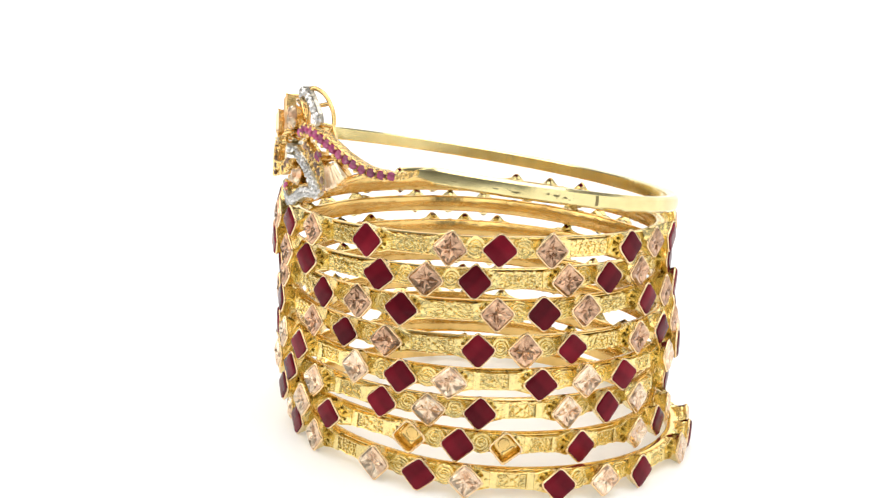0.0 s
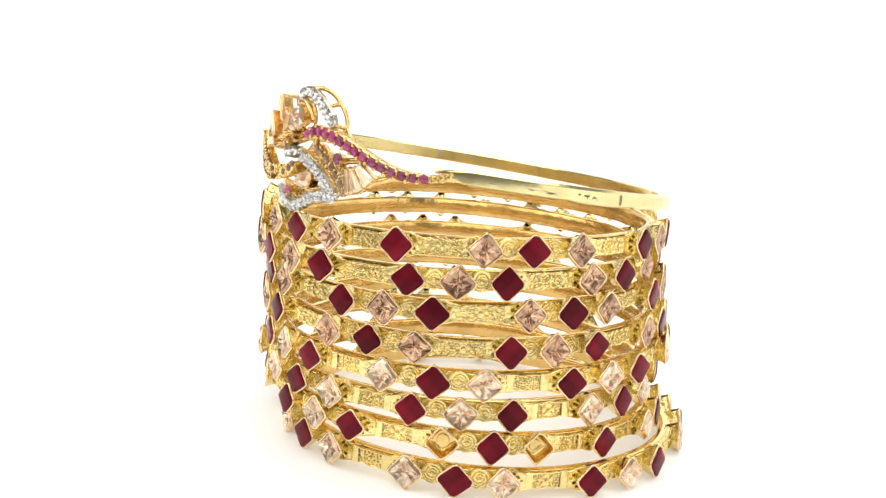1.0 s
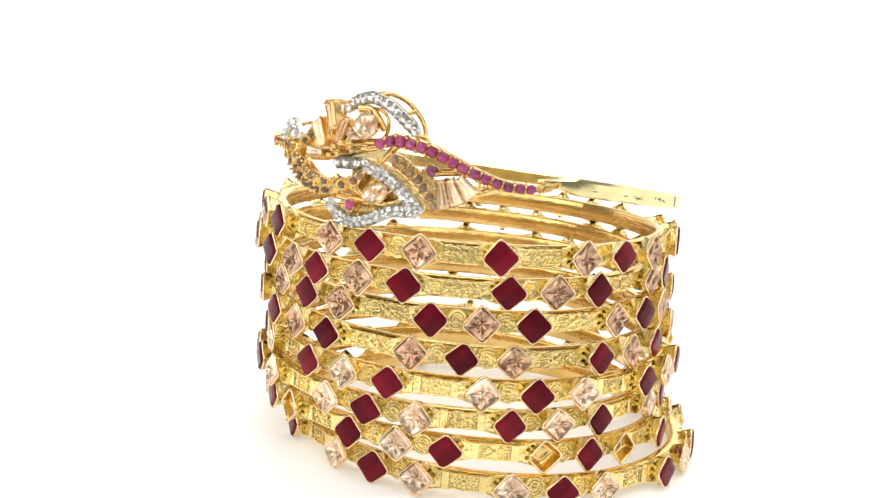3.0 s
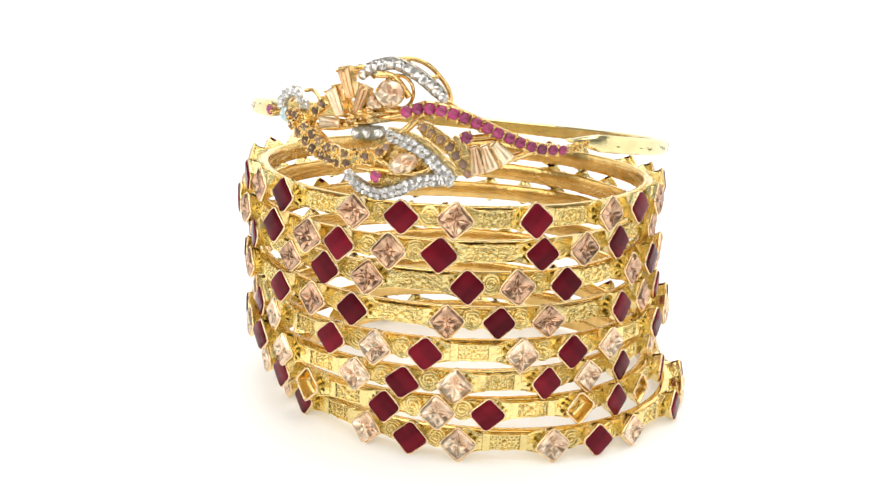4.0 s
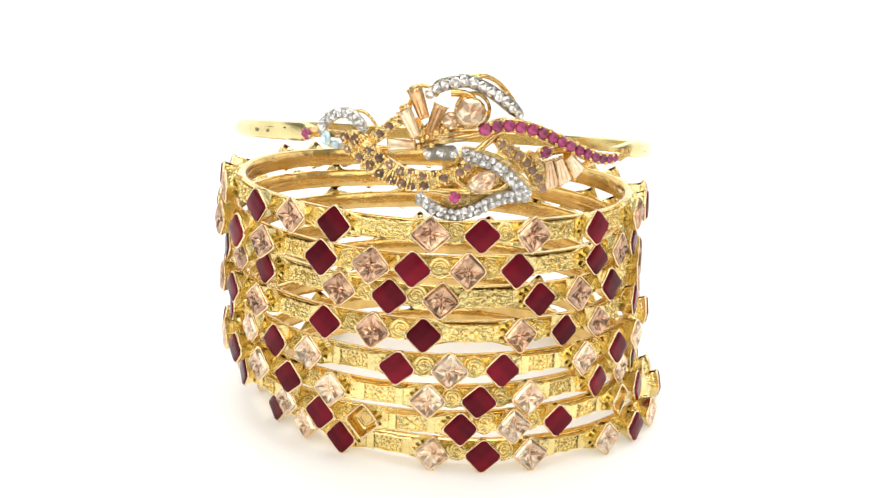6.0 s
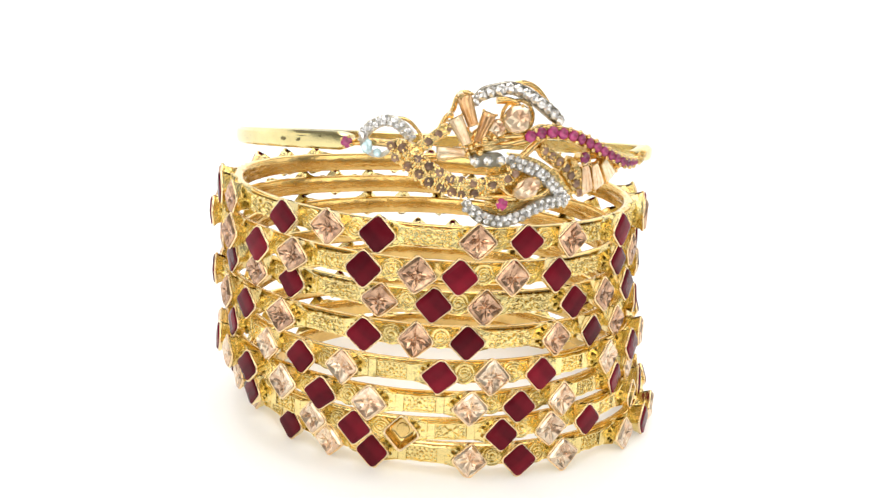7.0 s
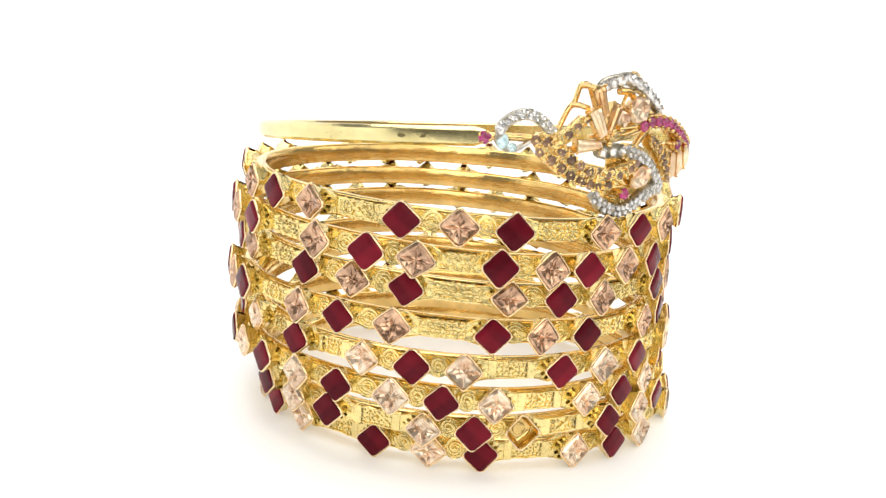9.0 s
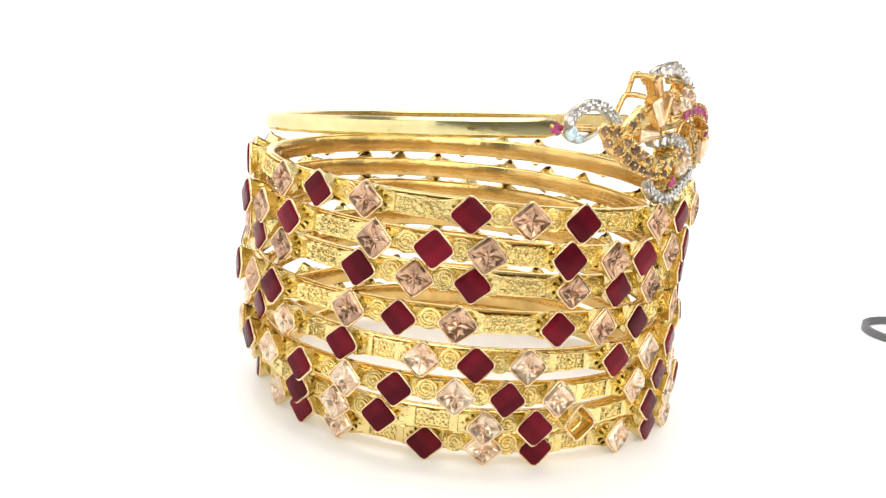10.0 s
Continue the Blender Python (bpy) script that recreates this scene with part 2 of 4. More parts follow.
def red_stone_mesh(seed):
    """A square cabochon: soft ridges from the corners to a low crown."""
    rnd = random.Random(seed)
    bm = bmesh.new()
    vs = loops(bm, [diamond_ring(-0.7, 2.43, 0.5), diamond_ring(-0.06, 2.43, 0.5), diamond_ring(0.12, 2.3, 0.45), diamond_ring(0.22, 1.75, 0.3), diamond_ring(0.27, 0.9, 0.12)], True, True)
    for v in vs[0] + vs[1]:
        v.co.y *= 1 + rnd.uniform(-0.015, 0.015)
        v.co.z *= 1 + rnd.uniform(-0.015, 0.015)
    for ring in vs[2:]:
        dy, dz = rnd.uniform(-0.1, 0.1) * MM, rnd.uniform(-0.1, 0.1) * MM
        for v in ring:
            v.co += Vector((0, dy, dz))
    tip = bm.verts.new(Vector((0.28, 0, 0)) * MM)
    ring = vs[-1]
    for i in range(len(ring)):
        bm.faces.new((ring[i], ring[(i + 1) % len(ring)], tip))
    return mesh_of("red_stone", bm, RUBY_RED, True, 6)


def square_stone_mesh(seed, name, mat):
    """A square princess cut: a narrow bevelled crown, then fans of facets that sink to the middle and part along the diagonals."""
    rnd = random.Random(seed)
    bm = bmesh.new()
    F = bm.faces.new
    per = 4

    def ring(half, heights, jx, jr):
        out = []
        for q in range(4):
            a, b = math.pi / 2 * q, math.pi / 2 * (q + 1)
            for k in range(per):
                t = k / per
                near = 0.93 if k == 0 and half > 2 else 1.0
                y = near * half * ((1 - t) * math.cos(a) + t * math.cos(b))
                z = near * half * ((1 - t) * math.sin(a) + t * math.sin(b))
                out.append(bm.verts.new(Vector((heights[k] + rnd.uniform(-jx, jx), y + rnd.uniform(-jr, jr), z + rnd.uniform(-jr, jr))) * MM))
        return out

    d = rnd.uniform(0.8, 1.2)
    base, girdle, crown = ring(2.43, [-0.7] * 4, 0, 0), ring(2.43, [-0.06] * 4, 0, 0), ring(2.08, [0.2] * 4, 0.02, 0.03)
    r1 = ring(1.4, [0.26, -0.02 * d, 0.1, -0.02 * d], 0.06, 0.08)
    r2 = ring(0.75, [0.2, -0.14 * d, -0.22, -0.14 * d], 0.07, 0.08)
    n = 4 * per
    for a, b in ((base, girdle), (girdle, crown)):
        for i in range(n):
            j = (i + 1) % n
            F((a[i], a[j], b[j], b[i]))
    for a, b in ((crown, r1), (r1, r2)):
        for i in range(n):
            j = (i + 1) % n
            if i % 2:
                F((a[i], a[j], b[i]))
                F((a[j], b[j], b[i]))
            else:
                F((a[i], a[j], b[j]))
                F((a[i], b[j], b[i]))
    o = bm.verts.new(Vector((-0.05, rnd.uniform(-.1, .1), rnd.uniform(-.1, .1))) * MM)
    for i in range(n):
        F((r2[i], r2[(i + 1) % n], o))
    F(base)
    return mesh_of(name, bm, mat)


def scroll_mesh():
    """A round scroll boss on a plain mount: a pad, two rings of wire and a bead."""
    bm = bmesh.new()
    seg = 18
    ring = lambda x, r: [Vector((x, r * math.cos(2 * math.pi * i / seg), r * math.sin(2 * math.pi * i / seg))) * MM for i in range(seg)]
    loops(bm, [[Vector((x, y, z)) * MM for y, z in ((-2.3, -w), (2.3, -w), (2.3, w), (-2.3, w))] for x, w in ((-3.1, 1.3), (-2.42, 1.3), (-2.3, 1.18))], True, True, True)
    loops(bm, [ring(-2.8, 1.5), ring(-1.95, 1.55), ring(-1.8, 1.48), ring(-1.85, 1.35), ring(-1.85, 0.3)], True, True, True)
    turn = [(1.3 - 0.9 * k / 44, 2 * math.pi * k / 22) for k in range(45)]
    wire(bm, [Vector((-1.78 + 0.04 * math.sin(3 * a), r * math.cos(a), r * math.sin(a))) * MM for r, a in turn], 0.13 * MM, 6)
    wire(bm, [Vector((-1.85, 1.5 * math.cos(2 * math.pi * i / seg), 1.5 * math.sin(2 * math.pi * i / seg))) * MM for i in range(seg)], 0.13 * MM, 5, True)
    ball(bm, Vector((-1.75, 0, 0)) * MM, 0.36 * MM, 8)
    return mesh_of("scroll", bm, GOLD, True, 40)


def filigree_mesh(seed, lace):
    """The panel between two groups of stones: at each end a fan pierced by four holes; between them lace of bumps and curls, or two plain blocks and a recess."""
    rnd = random.Random(seed)
    bm = bmesh.new()
    rb = R0 - 2.6
    j = lambda s: rnd.uniform(-s, s)

    def P(s, z, h):
        a = s / rb
        return Vector(((rb + h) * math.cos(a) - R0, (rb + h) * math.sin(a), z)) * MM

    def leaf(s, z, h, ls, lz, turn):
        """A small rounded leaf, long along its turned axis."""
        c, sn = math.cos(turn), math.sin(turn)
        rings = []
        for k in range(1, 5):
            a = math.pi * k / 5
            u, w = ls * math.cos(a), lz * math.sin(a)
            rings.append([P(s + u * c - w * math.cos(b) * sn, z + u * sn + w * math.cos(b) * c, h + 0.24 * math.sin(a) * math.sin(b)) for b in np.linspace(0, 2 * math.pi, 7)[:-1]])
        loops(bm, rings, True, True, True)

    def plate(sign):
        outline = [(4.6, -0.35), (4.6, 0.35), (5.0, 1.0), (5.4, 1.55), (5.05, 1.75), (4.2, 1.5), (3.5, 1.27), (3.02, 1.2), (3.02, -1.2), (3.5, -1.27), (4.2, -1.5), (5.05, -1.75), (5.4, -1.55), (5.0, -1.0)]
        holes = [(4.66, 1.2, 0.26), (4.1, 0.6, 0.31), (4.1, -0.55, 0.3), (4.66, -1.2, 0.27)]
        pts = [Vector((p[0] + j(.05), p[1] + j(.06))) for p in outline]
        edges = [(i, (i + 1) % len(outline)) for i in range(len(outline))]
        for cx, cz, r in holes:
            k0, n = len(pts), 7
            cx, cz, r = cx + j(.06), cz + j(.06), r + j(.04)
            pts += [Vector((cx + r * math.cos(2 * math.pi * i / n), cz + r * math.sin(2 * math.pi * i / n))) for i in range(n)]
            edges += [(k0 + i, k0 + (i + 1) % n) for i in range(n)]
        co, _, faces, *_ = geometry.delaunay_2d_cdt(pts, edges, [], 1, 1e-5)
        keep = []
        for f in faces:
            c = sum((co[i] for i in f), Vector((0, 0))) / len(f)
            if all((c - Vector((cx, cz))).length > r * 0.8 for cx, cz, r in holes):
                keep.append(f)
        top = [bm.verts.new(P(sign * c[0], c[1], 0.98 + j(0.07))) for c in co]
        low = [bm.verts.new(P(sign * c[0], c[1], -0.1)) for c in co]
        count = {}
        for f in keep:
            bm.faces.new([top[i] for i in f])
            for a, b in zip(f, list(f[1:]) + [f[0]]):
                key = (min(a, b), max(a, b))
                count[key] = count.get(key, 0) + 1
        for (a, b), n in count.items():
            if n == 1:
                bm.faces.new((top[a], top[b], low[b], low[a]))
        bmesh.ops.delete(bm, geom=[v for v in bm.verts if not v.link_faces], context="VERTS")
        # plain flat block, worn edges
        rows = []
        w = (1.12 if lace else 1.32) + j(0.08)
        for s, e in ((1.95, 0.3), (2.05, 0.22), (2.5, 0.2), (2.98, 0.16), (3.06, 0.2)) if lace else ((1.95, 0.12), (2.02, 0.0), (2.5, -0.03), (2.98, 0.0), (3.06, 0.1)):
            rows.append([P(sign * s, z, h) for z, h in ((-w, 0.1), (-w, 0.86 - e), (-w * 0.93, 0.98 - e + j(.02)), (0, 1.0 - e + j(.02)), (w * 0.93, 0.98 - e + j(.02)), (w, 0.86 - e), (w, 0.1))])
        loops(bm, rows, False, False, False)
        wire(bm, [P(sign * c[0], c[1], 0.98) for c in outline[3:8]], 0.12 * MM, 5)
        wire(bm, [P(sign * c[0], c[1], 0.98) for c in outline[8:13]], 0.12 * MM, 5)
        ball(bm, P(sign * 4.4, 0.02, 1.0), 0.2 * MM, 6)
        ball(bm, P(sign * 3.5, 0.0, 1.0), 0.26 * MM, 6)

    plate(1)
    plate(-1)
    # recessed middle: a floor between two thin wavy rails, filled with curls, ribs and grains
    loops(bm, [[P(s, z, h) for z, h in ((-1.2, 0.0), (-1.2, 0.66), (1.2, 0.66), (1.2, 0.0))] for s in np.linspace(-2.05, 2.05, 7)], True, True, True)
    for sz in (-1, 1):
        rows = []
        for s in np.linspace(-2.05, 2.05, 9):
            hi = sz * ((1.12 + 0.14 * math.cos(3.1 * s)) if lace else 1.26 + 0.07 * math.sin(2.4 * s + seed) + j(0.04))
            lo = hi - sz * 0.3
            rows.append([P(s, z, h) for z, h in ((lo, 0.0), (lo, 0.8), (lo * 0.7 + hi * 0.3, 0.9), (lo * 0.3 + hi * 0.7, 0.9), (hi, 0.76), (hi, 0.0))])
        loops(bm, rows, True, True, True)

    def curl(s, z, r, turn, way):
        """One wire that winds in on itself."""
        wire(bm, [P(s + r * (1 - k / 15) * math.cos(turn + way * k * 0.62), z + r * (1 - k / 15) * math.sin(turn + way * k * 0.62), 0.8 + j(0.02)) for k in range(12)], 0.12 * MM, 5)

    style = seed % 3
    for sx in (-1, 1):
        for sz in (-1, 1):
            if style == 0:
                curl(sx * 0.62 + j(.05), sz * 0.5 + j(.04), 0.5, 0.6 * sz + j(0.6), sx * sz)
                curl(sx * 1.55 + j(.05), sz * 0.46 + j(.04), 0.44, 2.4 * sz + j(0.6), -sx * sz)
            elif style == 1:
                leaf(sx * 0.7 + j(.06), sz * 0.52 + j(.05), 0.76, 0.5, 0.2, sx * sz * 0.9 + j(0.2))
                curl(sx * 1.5 + j(.05), sz * 0.5 + j(.04), 0.48, 1.2 * sz + j(0.6), sx * sz)
            else:
                for k in range(6):
                    ball(bm, P(sx * (0.3 + 0.32 * k) + j(.06), sz * (0.62 - 0.3 * (k % 2)) + j(.06), 0.74), (0.18 + j(0.03)) * MM, 6)
            for k in range(3):
                ball(bm, P(sx * (0.35 + 0.6 * k) + j(.12), sz * (0.94 + j(.06)), 0.74), (0.15 + j(0.03)) * MM, 5)
    ball(bm, P(j(.08), j(.06), 0.76), 0.34 * MM, 7)
    for s in (-1.08, 1.08):
        wire(bm, [P(s + j(.04), z, 0.74) for z in np.linspace(-0.95, 0.95, 5)], 0.1 * MM, 5)
    if lace:
        for sx in (-1, 1):
            for sz in (-1, 1):
                for s, z, r in ((2.5, 0.72, 0.34), (2.75, 0.2, 0.26), (1.75, 1.05, 0.3), (0.62, 1.12, 0.27), (3.4, 0.95, 0.28), (1.15, 0.25, 0.25)):
                    ball(bm, P(sx * s + j(.1), sz * z + j(.08), 0.8), (r + j(0.04)) * MM, 7, 0.5)
                curl(sx * 2.45 + j(.06), sz * 0.55 + j(.05), 0.6, 1.0 * sz + j(0.8), sx * sz)
    return mesh_of("filigree_panel", bm, GOLD, True, 40)


BEZELS, CUP, REDS = [bezel_mesh(False, k) for k in range(5)], bezel_mesh(True), [red_stone_mesh(k) for k in range(8)]
PEACHES = [square_stone_mesh(k, "peach_stone", PEACH) for k in range(7)]
TABLE_LIT_STONES = [square_stone_mesh(k + 20, "clear_stone", PEACH_TABLE_LIT) for k in range(7)]
SCROLL, LACE, BLOCKS = scroll_mesh(), [filigree_mesh(k, True) for k in range(6)], [filigree_mesh(k + 6, False) for k in range(6)]

# per bangle: centre (mm), lean and warp of its plane (mm: cosine, sine, and of twice the angle), radius (mm), stones as
# angle and kind (r red, p peach, c peach paled for the table's light, e empty cup)
BANGLES = [
    ((-1.17, 0.61, 35.85), (0.27, 0.51, -0.22, -0.23), 34.51, "50.1r 62.1p 74.2r 103.2p 115.6r 128.2p 151.3r 163.9p 175.9r 198.3p 209.9r 222.2p 241.0r 262.3p 274.1r 286.8p 310.7r 322.3p 334.8r 357.4p 369.4r 381.4p"),
    ((-1.61, 1.72, 31.27), (0.50, 0.78, -0.15, -0.24), 34.43, "84.3r 96.4p 108.5r 132.3p 145.4r 156.7p 175.0r 187.1p 196.6r 209.1p 220.9r 245.4r 257.5p 269.5r 293.0p 305.4r 318.1p 341.2r 353.3p 365.3r 388.0p 400.1r 412.1p"),
    ((-0.40, 0.78, 26.83), (0.66, 0.64, 0.04, -0.29), 34.24, "80.9p 92.6r 104.2p 128.1r 141.2p 153.8r 176.9p 189.3r 201.2p 225.1r 237.1p 249.6r 273.4p 284.9r 296.6p 318.8r 330.9p 343.0r 365.9p 378.2r 390.4p 415.5r"),
    ((0.13, 1.47, 21.29), (0.24, 0.39, 0.14, -0.36), 34.94, "95.3p 105.4r 128.4p 140.1r 152.8p 174.9r 186.6p 198.3r 221.1p 233.2r 245.4p 268.5r 279.9p 291.9r 314.2p 325.8r 337.7p 359.5r 371.4p 383.2r 405.4p 417.2r 443.4r"),
    ((0.45, -0.35, 16.67), (0.89, 0.23, 0.11, 0.10), 34.90, "93.6r 105.8c 124.2r 143.2c 155.0r 166.5c 189.4r 201.5c 213.8r 236.5c 249.3r 261.5c 283.5r 295.7c 307.3r 329.5c 341.4r 353.3c 375.1r 387.0c 398.9r 420.8c 441.7c"),
    ((-0.50, 0.87, 11.51), (-0.22, 0.21, -0.10, -0.20), 34.70, "113.8r 127.0c 138.8r 152.2c 163.6r 175.7c 199.2c 211.2r 223.6c 246.2r 258.4c 271.0r 293.3c 305.6r 318.1c 341.0r 353.0c 364.9r 387.3c 399.3r 411.3c 437.3c 449.6r 461.6c"),
    ((0.15, -1.23, 7.01), (-0.33, 0.05, -0.09, 0.29), 34.42, "108.5r 120.8c 132.5r 156.8c 168.3r 179.8e 203.4r 216.4c 228.4r 252.6e 264.9r 276.6e 296.5r 317.5c 330.0r 342.6c 365.2r 377.3c 389.4r 412.1c 424.3r 436.4c"),
    ((3.15, -3.58, 2.62), (-0.03, -0.03, 0.00, 0.01), 34.75, "96.2c 108.0r 120.3c 142.6r 156.0c 168.2r 191.7c 203.8r 215.5c 238.3c 250.6r 262.2c 284.9r 297.5c 309.6r 331.7c 343.7r 355.7c 377.6r 389.5c 401.4r 423.8c 435.8r"),
]
LABELS = ["stone-set gold bangle under the hinged one", "gold bangle with alternating red and peach square stones", "gold filigree bangle set with square stones, inside the stack",
          "gold bangle with red and peach stones, slightly wider than its neighbours", "gold bangle with square stones, resting on the lower three", "gold filigree bangle with red and peach square stones",
          "gold bangle with three empty stone cups, tilted near the bottom", "lowest gold bangle, lying flat on the white table"]


def stone_bangle(centre, lean, R, stones, label, seed):
    rnd = random.Random(seed)
    root = new("bangle")
    root.matrix_world = Matrix.Translation(Vector(centre) * MM)
    tagged(root, label, "bangle", "stack of stone-set bangles")
    put("band", band_mesh(R, lean), root)
    panels = LACE if centre[2] > 20 else BLOCKS
    items = [(float(s[:-1]), s[-1]) for s in stones.split()]
    at = lambda a, r=0.0: pose(0, 0, rise(lean, a) * MM, 0, 0, a) @ pose((R + r) * MM, 0, 0, math.degrees((rise(lean, a + 2) - rise(lean, a - 2)) / (radians(4) * R)))
    for a, kind in items:
        m = at(a, rnd.uniform(-0.08, 0.08)) @ pose(0, 0, 0, rnd.uniform(-5, 5), rnd.uniform(-3, 3), rnd.uniform(-3, 3)) @ Matrix.Diagonal((1, rnd.uniform(0.96, 1.05), rnd.uniform(0.96, 1.05), 1))
        bez = put("bezel", CUP if kind == "e" else rnd.choice(BEZELS), root, m, "empty gold cup with its stone missing" if kind == "e" else "")
        if kind == "r":
            put("red_stone", rnd.choice(REDS), bez, pose(0, 0, 0, 90 * rnd.randrange(4)) @ Matrix.Diagonal((1, 1.05, 1.05, 1)), "dark red square stone")
        elif kind == "p":
            put("peach_stone", rnd.choice(PEACHES), bez, pose(0, 0, 0, 90 * rnd.randrange(4)) @ Matrix.Diagonal((1, 1.05, 1.05, 1)), "clear peach square stone")
        elif kind == "c":
            put("clear_stone", rnd.choice(TABLE_LIT_STONES), bez, pose(0, 0, 0, 90 * rnd.randrange(4)) @ Matrix.Diagonal((1, 1.05, 1.05, 1)), "peach square stone, coloured paler for the table's light")
    for (a, _), (b, _) in zip(items, items[1:] + [(items[0][0] + 360, "")]):
        mid, gap = (a + b) / 2, b - a
        if gap < 15.5:
            if gap > 10.5:
                put("scroll", SCROLL, root, at(mid) @ pose(0, 0, 0, rnd.choice((0, 180)) + rnd.uniform(-4, 4)) @ Matrix.Diagonal((1, rnd.uniform(0.92, 1.04), rnd.uniform(0.92, 1.02), 1)))
        elif gap > 30:
            for k in (-0.25, 0.25):
                put("filigree_panel", rnd.choice(panels), root, at(mid + k * gap))
        else:
            s = (radians(gap) * R - 4.2) / 9.2
            put("filigree_panel", rnd.choice(panels), root, at(mid) @ Matrix.Diagonal((1, s, 1, 1)))
    return root


for i, (c, l, r, s) in enumerate(BANGLES):
    stone_bangle(c, l, r, s, LABELS[i], 40 + i)

# ---- hinged bangle with the ornament ----
HC = Vector((-1.23, -0.53, 0.0))  # axis of the hoop, mm


def H(theta, z, r):
    a = radians(theta)
    return Vector((HC.x + r * math.cos(a), HC.y + r * math.sin(a), z)) * MM


hinged = tagged(new("hinged_bangle"), "plain gold hinged bangle with a jewelled spray", "bangle")


def hoop_r(theta):
    """Radius of the slightly squared hoop, mm."""
    a = radians(theta)
    return 33.0 + 0.28 * (1 + math.cos(a - 0.45)) + 0.14 * math.cos(2 * a) - 0.26 * math.sin(2 * a) + 0.26 * math.sin(3 * a) - 0.13 * math.cos(4 * a) - 0.43 * math.sin(4 * a)


def hoop_z(theta):
    a, r = radians(theta), hoop_r(theta)
    return 43.98 - 0.1019 * r * math.cos(a) - 0.0223 * r * math.sin(a) + 0.06 * math.cos(2 * a)


def hoop_out(dz):
    """How far the flat outer face, chamfered at both edges, stands out at a height from its middle line, mm."""
    d = abs(dz)
    return 0.06 - 0.05 * (d / 0.82) ** 2 if d < 0.82 else 0.01 - 0.38 * (d - 0.82) / 0.38


def hoop():
    bm = bmesh.new()
    prof = [(-1.95, -0.95), (-1.75, -1.15), (-0.6, -1.24)] + [(hoop_out(z), z) for z in (-1.2, -0.86, -0.8, 0.0, 0.8, 0.86, 1.2)] + [(-0.6, 1.24), (-1.75, 1.15), (-1.95, 0.95)]
    a0, a1, n = 248.0, 526.0, 220
    rr = random.Random(5)
    rings = []
    for i in range(n + 1):
        th = a0 + (a1 - a0) * i / n
        k = min(1.0, 0.16 + (th - a0) / 11, 0.65 + (a1 - th) / 6)
        back = 1.0 * max(0.0, (257 - th) / 9)
        z = hoop_z(th) + rr.uniform(-0.012, 0.012)
        rings.append([H(th, z + dz * k, hoop_r(th) + (max(dr - back, -1.7) if dr > -1.7 else dr)) for dr, dz in prof])
    loops(bm, rings, True, True, True)
    return part("hoop", bm, GOLD_HOOP, hinged, "polished plain pale gold hoop, lightly scratched", True, 24)


hoop()


def hoop_mark(theta, dz, w, h):
    """A small dark worn patch in the polish, dz over the middle line."""
    bm = bmesh.new()
    rr = random.Random(int(theta * 10))
    qs = [rr.uniform(0.45, 1.2) for _ in range(14)]

    def ring(k, lift):
        out = []
        for a, q in zip(np.linspace(0, 2 * math.pi, 15)[:-1], qs):
            t, d = theta + math.degrees(k * w * math.cos(a) * q / 33.0), dz + k * h * math.sin(a) * q
            out.append(H(t, hoop_z(t) + d, hoop_r(t) + hoop_out(d) + lift))
        return out

    loops(bm, [ring(1.0, -0.06), ring(0.95, 0.012), ring(0.5, 0.02)], True, True, True)
    part("worn_mark", bm, WORN, hinged, "dark worn patch")


for t, dz, w, h in ((148.0, 0.0, 0.55, 0.3), (154.0, 0.5, 1.3, 0.1), (153.0, 0.0, 0.5, 0.28), (159.0, 0.5, 0.28, 0.16), (287.5, 0.0, 0.7, 0.25), (285.2, 0.1, 0.35, 0.2), (289.9, -0.1, 0.4, 0.2), (277.0, -0.3, 1.0, 0.2), (272.0, -0.2, 0.7, 0.15), (262.0, -0.2, 0.5, 0.12)):
    hoop_mark(t, dz, w, h)
specks = random.Random(12)
for k in range(26):
    hoop_mark(specks.choice((133.5, 288.0, 276.0)) + specks.gauss(0, 2.6), specks.uniform(-0.6, 0.3), specks.uniform(0.05, 0.16), specks.uniform(0.03, 0.08))
g = bmesh.new()
loops(g, [[H(299.0 + dt, hoop_z(299.0) + dz, hoop_r(299.0) + dr) for dt, dr in ((-0.45, -0.6), (0.45, -0.6), (0.45, hoop_out(dz) + 0.015), (-0.45, hoop_out(dz) + 0.015))] for dz in (-0.74, -0.4, 0, 0.4, 0.74)], True, True, True)
part("hinge_gap", g, WORN, hinged, "dark line of the hinge")


def smooth_path(ctrl, n):
    """n points spaced evenly along a rounded line through (theta, z, r)."""
    c = [Vector(p) for p in ctrl]
    fine = []
    for i in range(len(c) - 1):
        p0, p1, p2, p3 = c[max(i - 1, 0)], c[i], c[i + 1], c[min(i + 2, len(c) - 1)]
        for k in range(12):
            t = k / 12
            fine.append(0.5 * (2 * p1 + (p2 - p0) * t + (2 * p0 - 5 * p1 + 4 * p2 - p3) * t * t + (3 * p1 - p0 - 3 * p2 + p3) * t ** 3))
    fine.append(c[-1])
    xyz = [H(*p) for p in fine]
    acc = [0.0]
    for a, b in zip(xyz, xyz[1:]):
        acc.append(acc[-1] + (b - a).length)
    out = []
    for k in range(n):
        d = acc[-1] * k / (n - 1)
        j = max(1, next((q for q in range(len(acc)) if acc[q] >= d - 1e-12), len(acc) - 1))
        t = (d - acc[j - 1]) / max(acc[j] - acc[j - 1], 1e-12)
        out.append(fine[j - 1].lerp(fine[j], t))
    return out


def frame_at(p, q=None):
    """Right-handed frame at (theta, z, r): outward, along, across."""
    a = radians(p[0])
    out = Vector((math.cos(a), math.sin(a), 0))
    return out


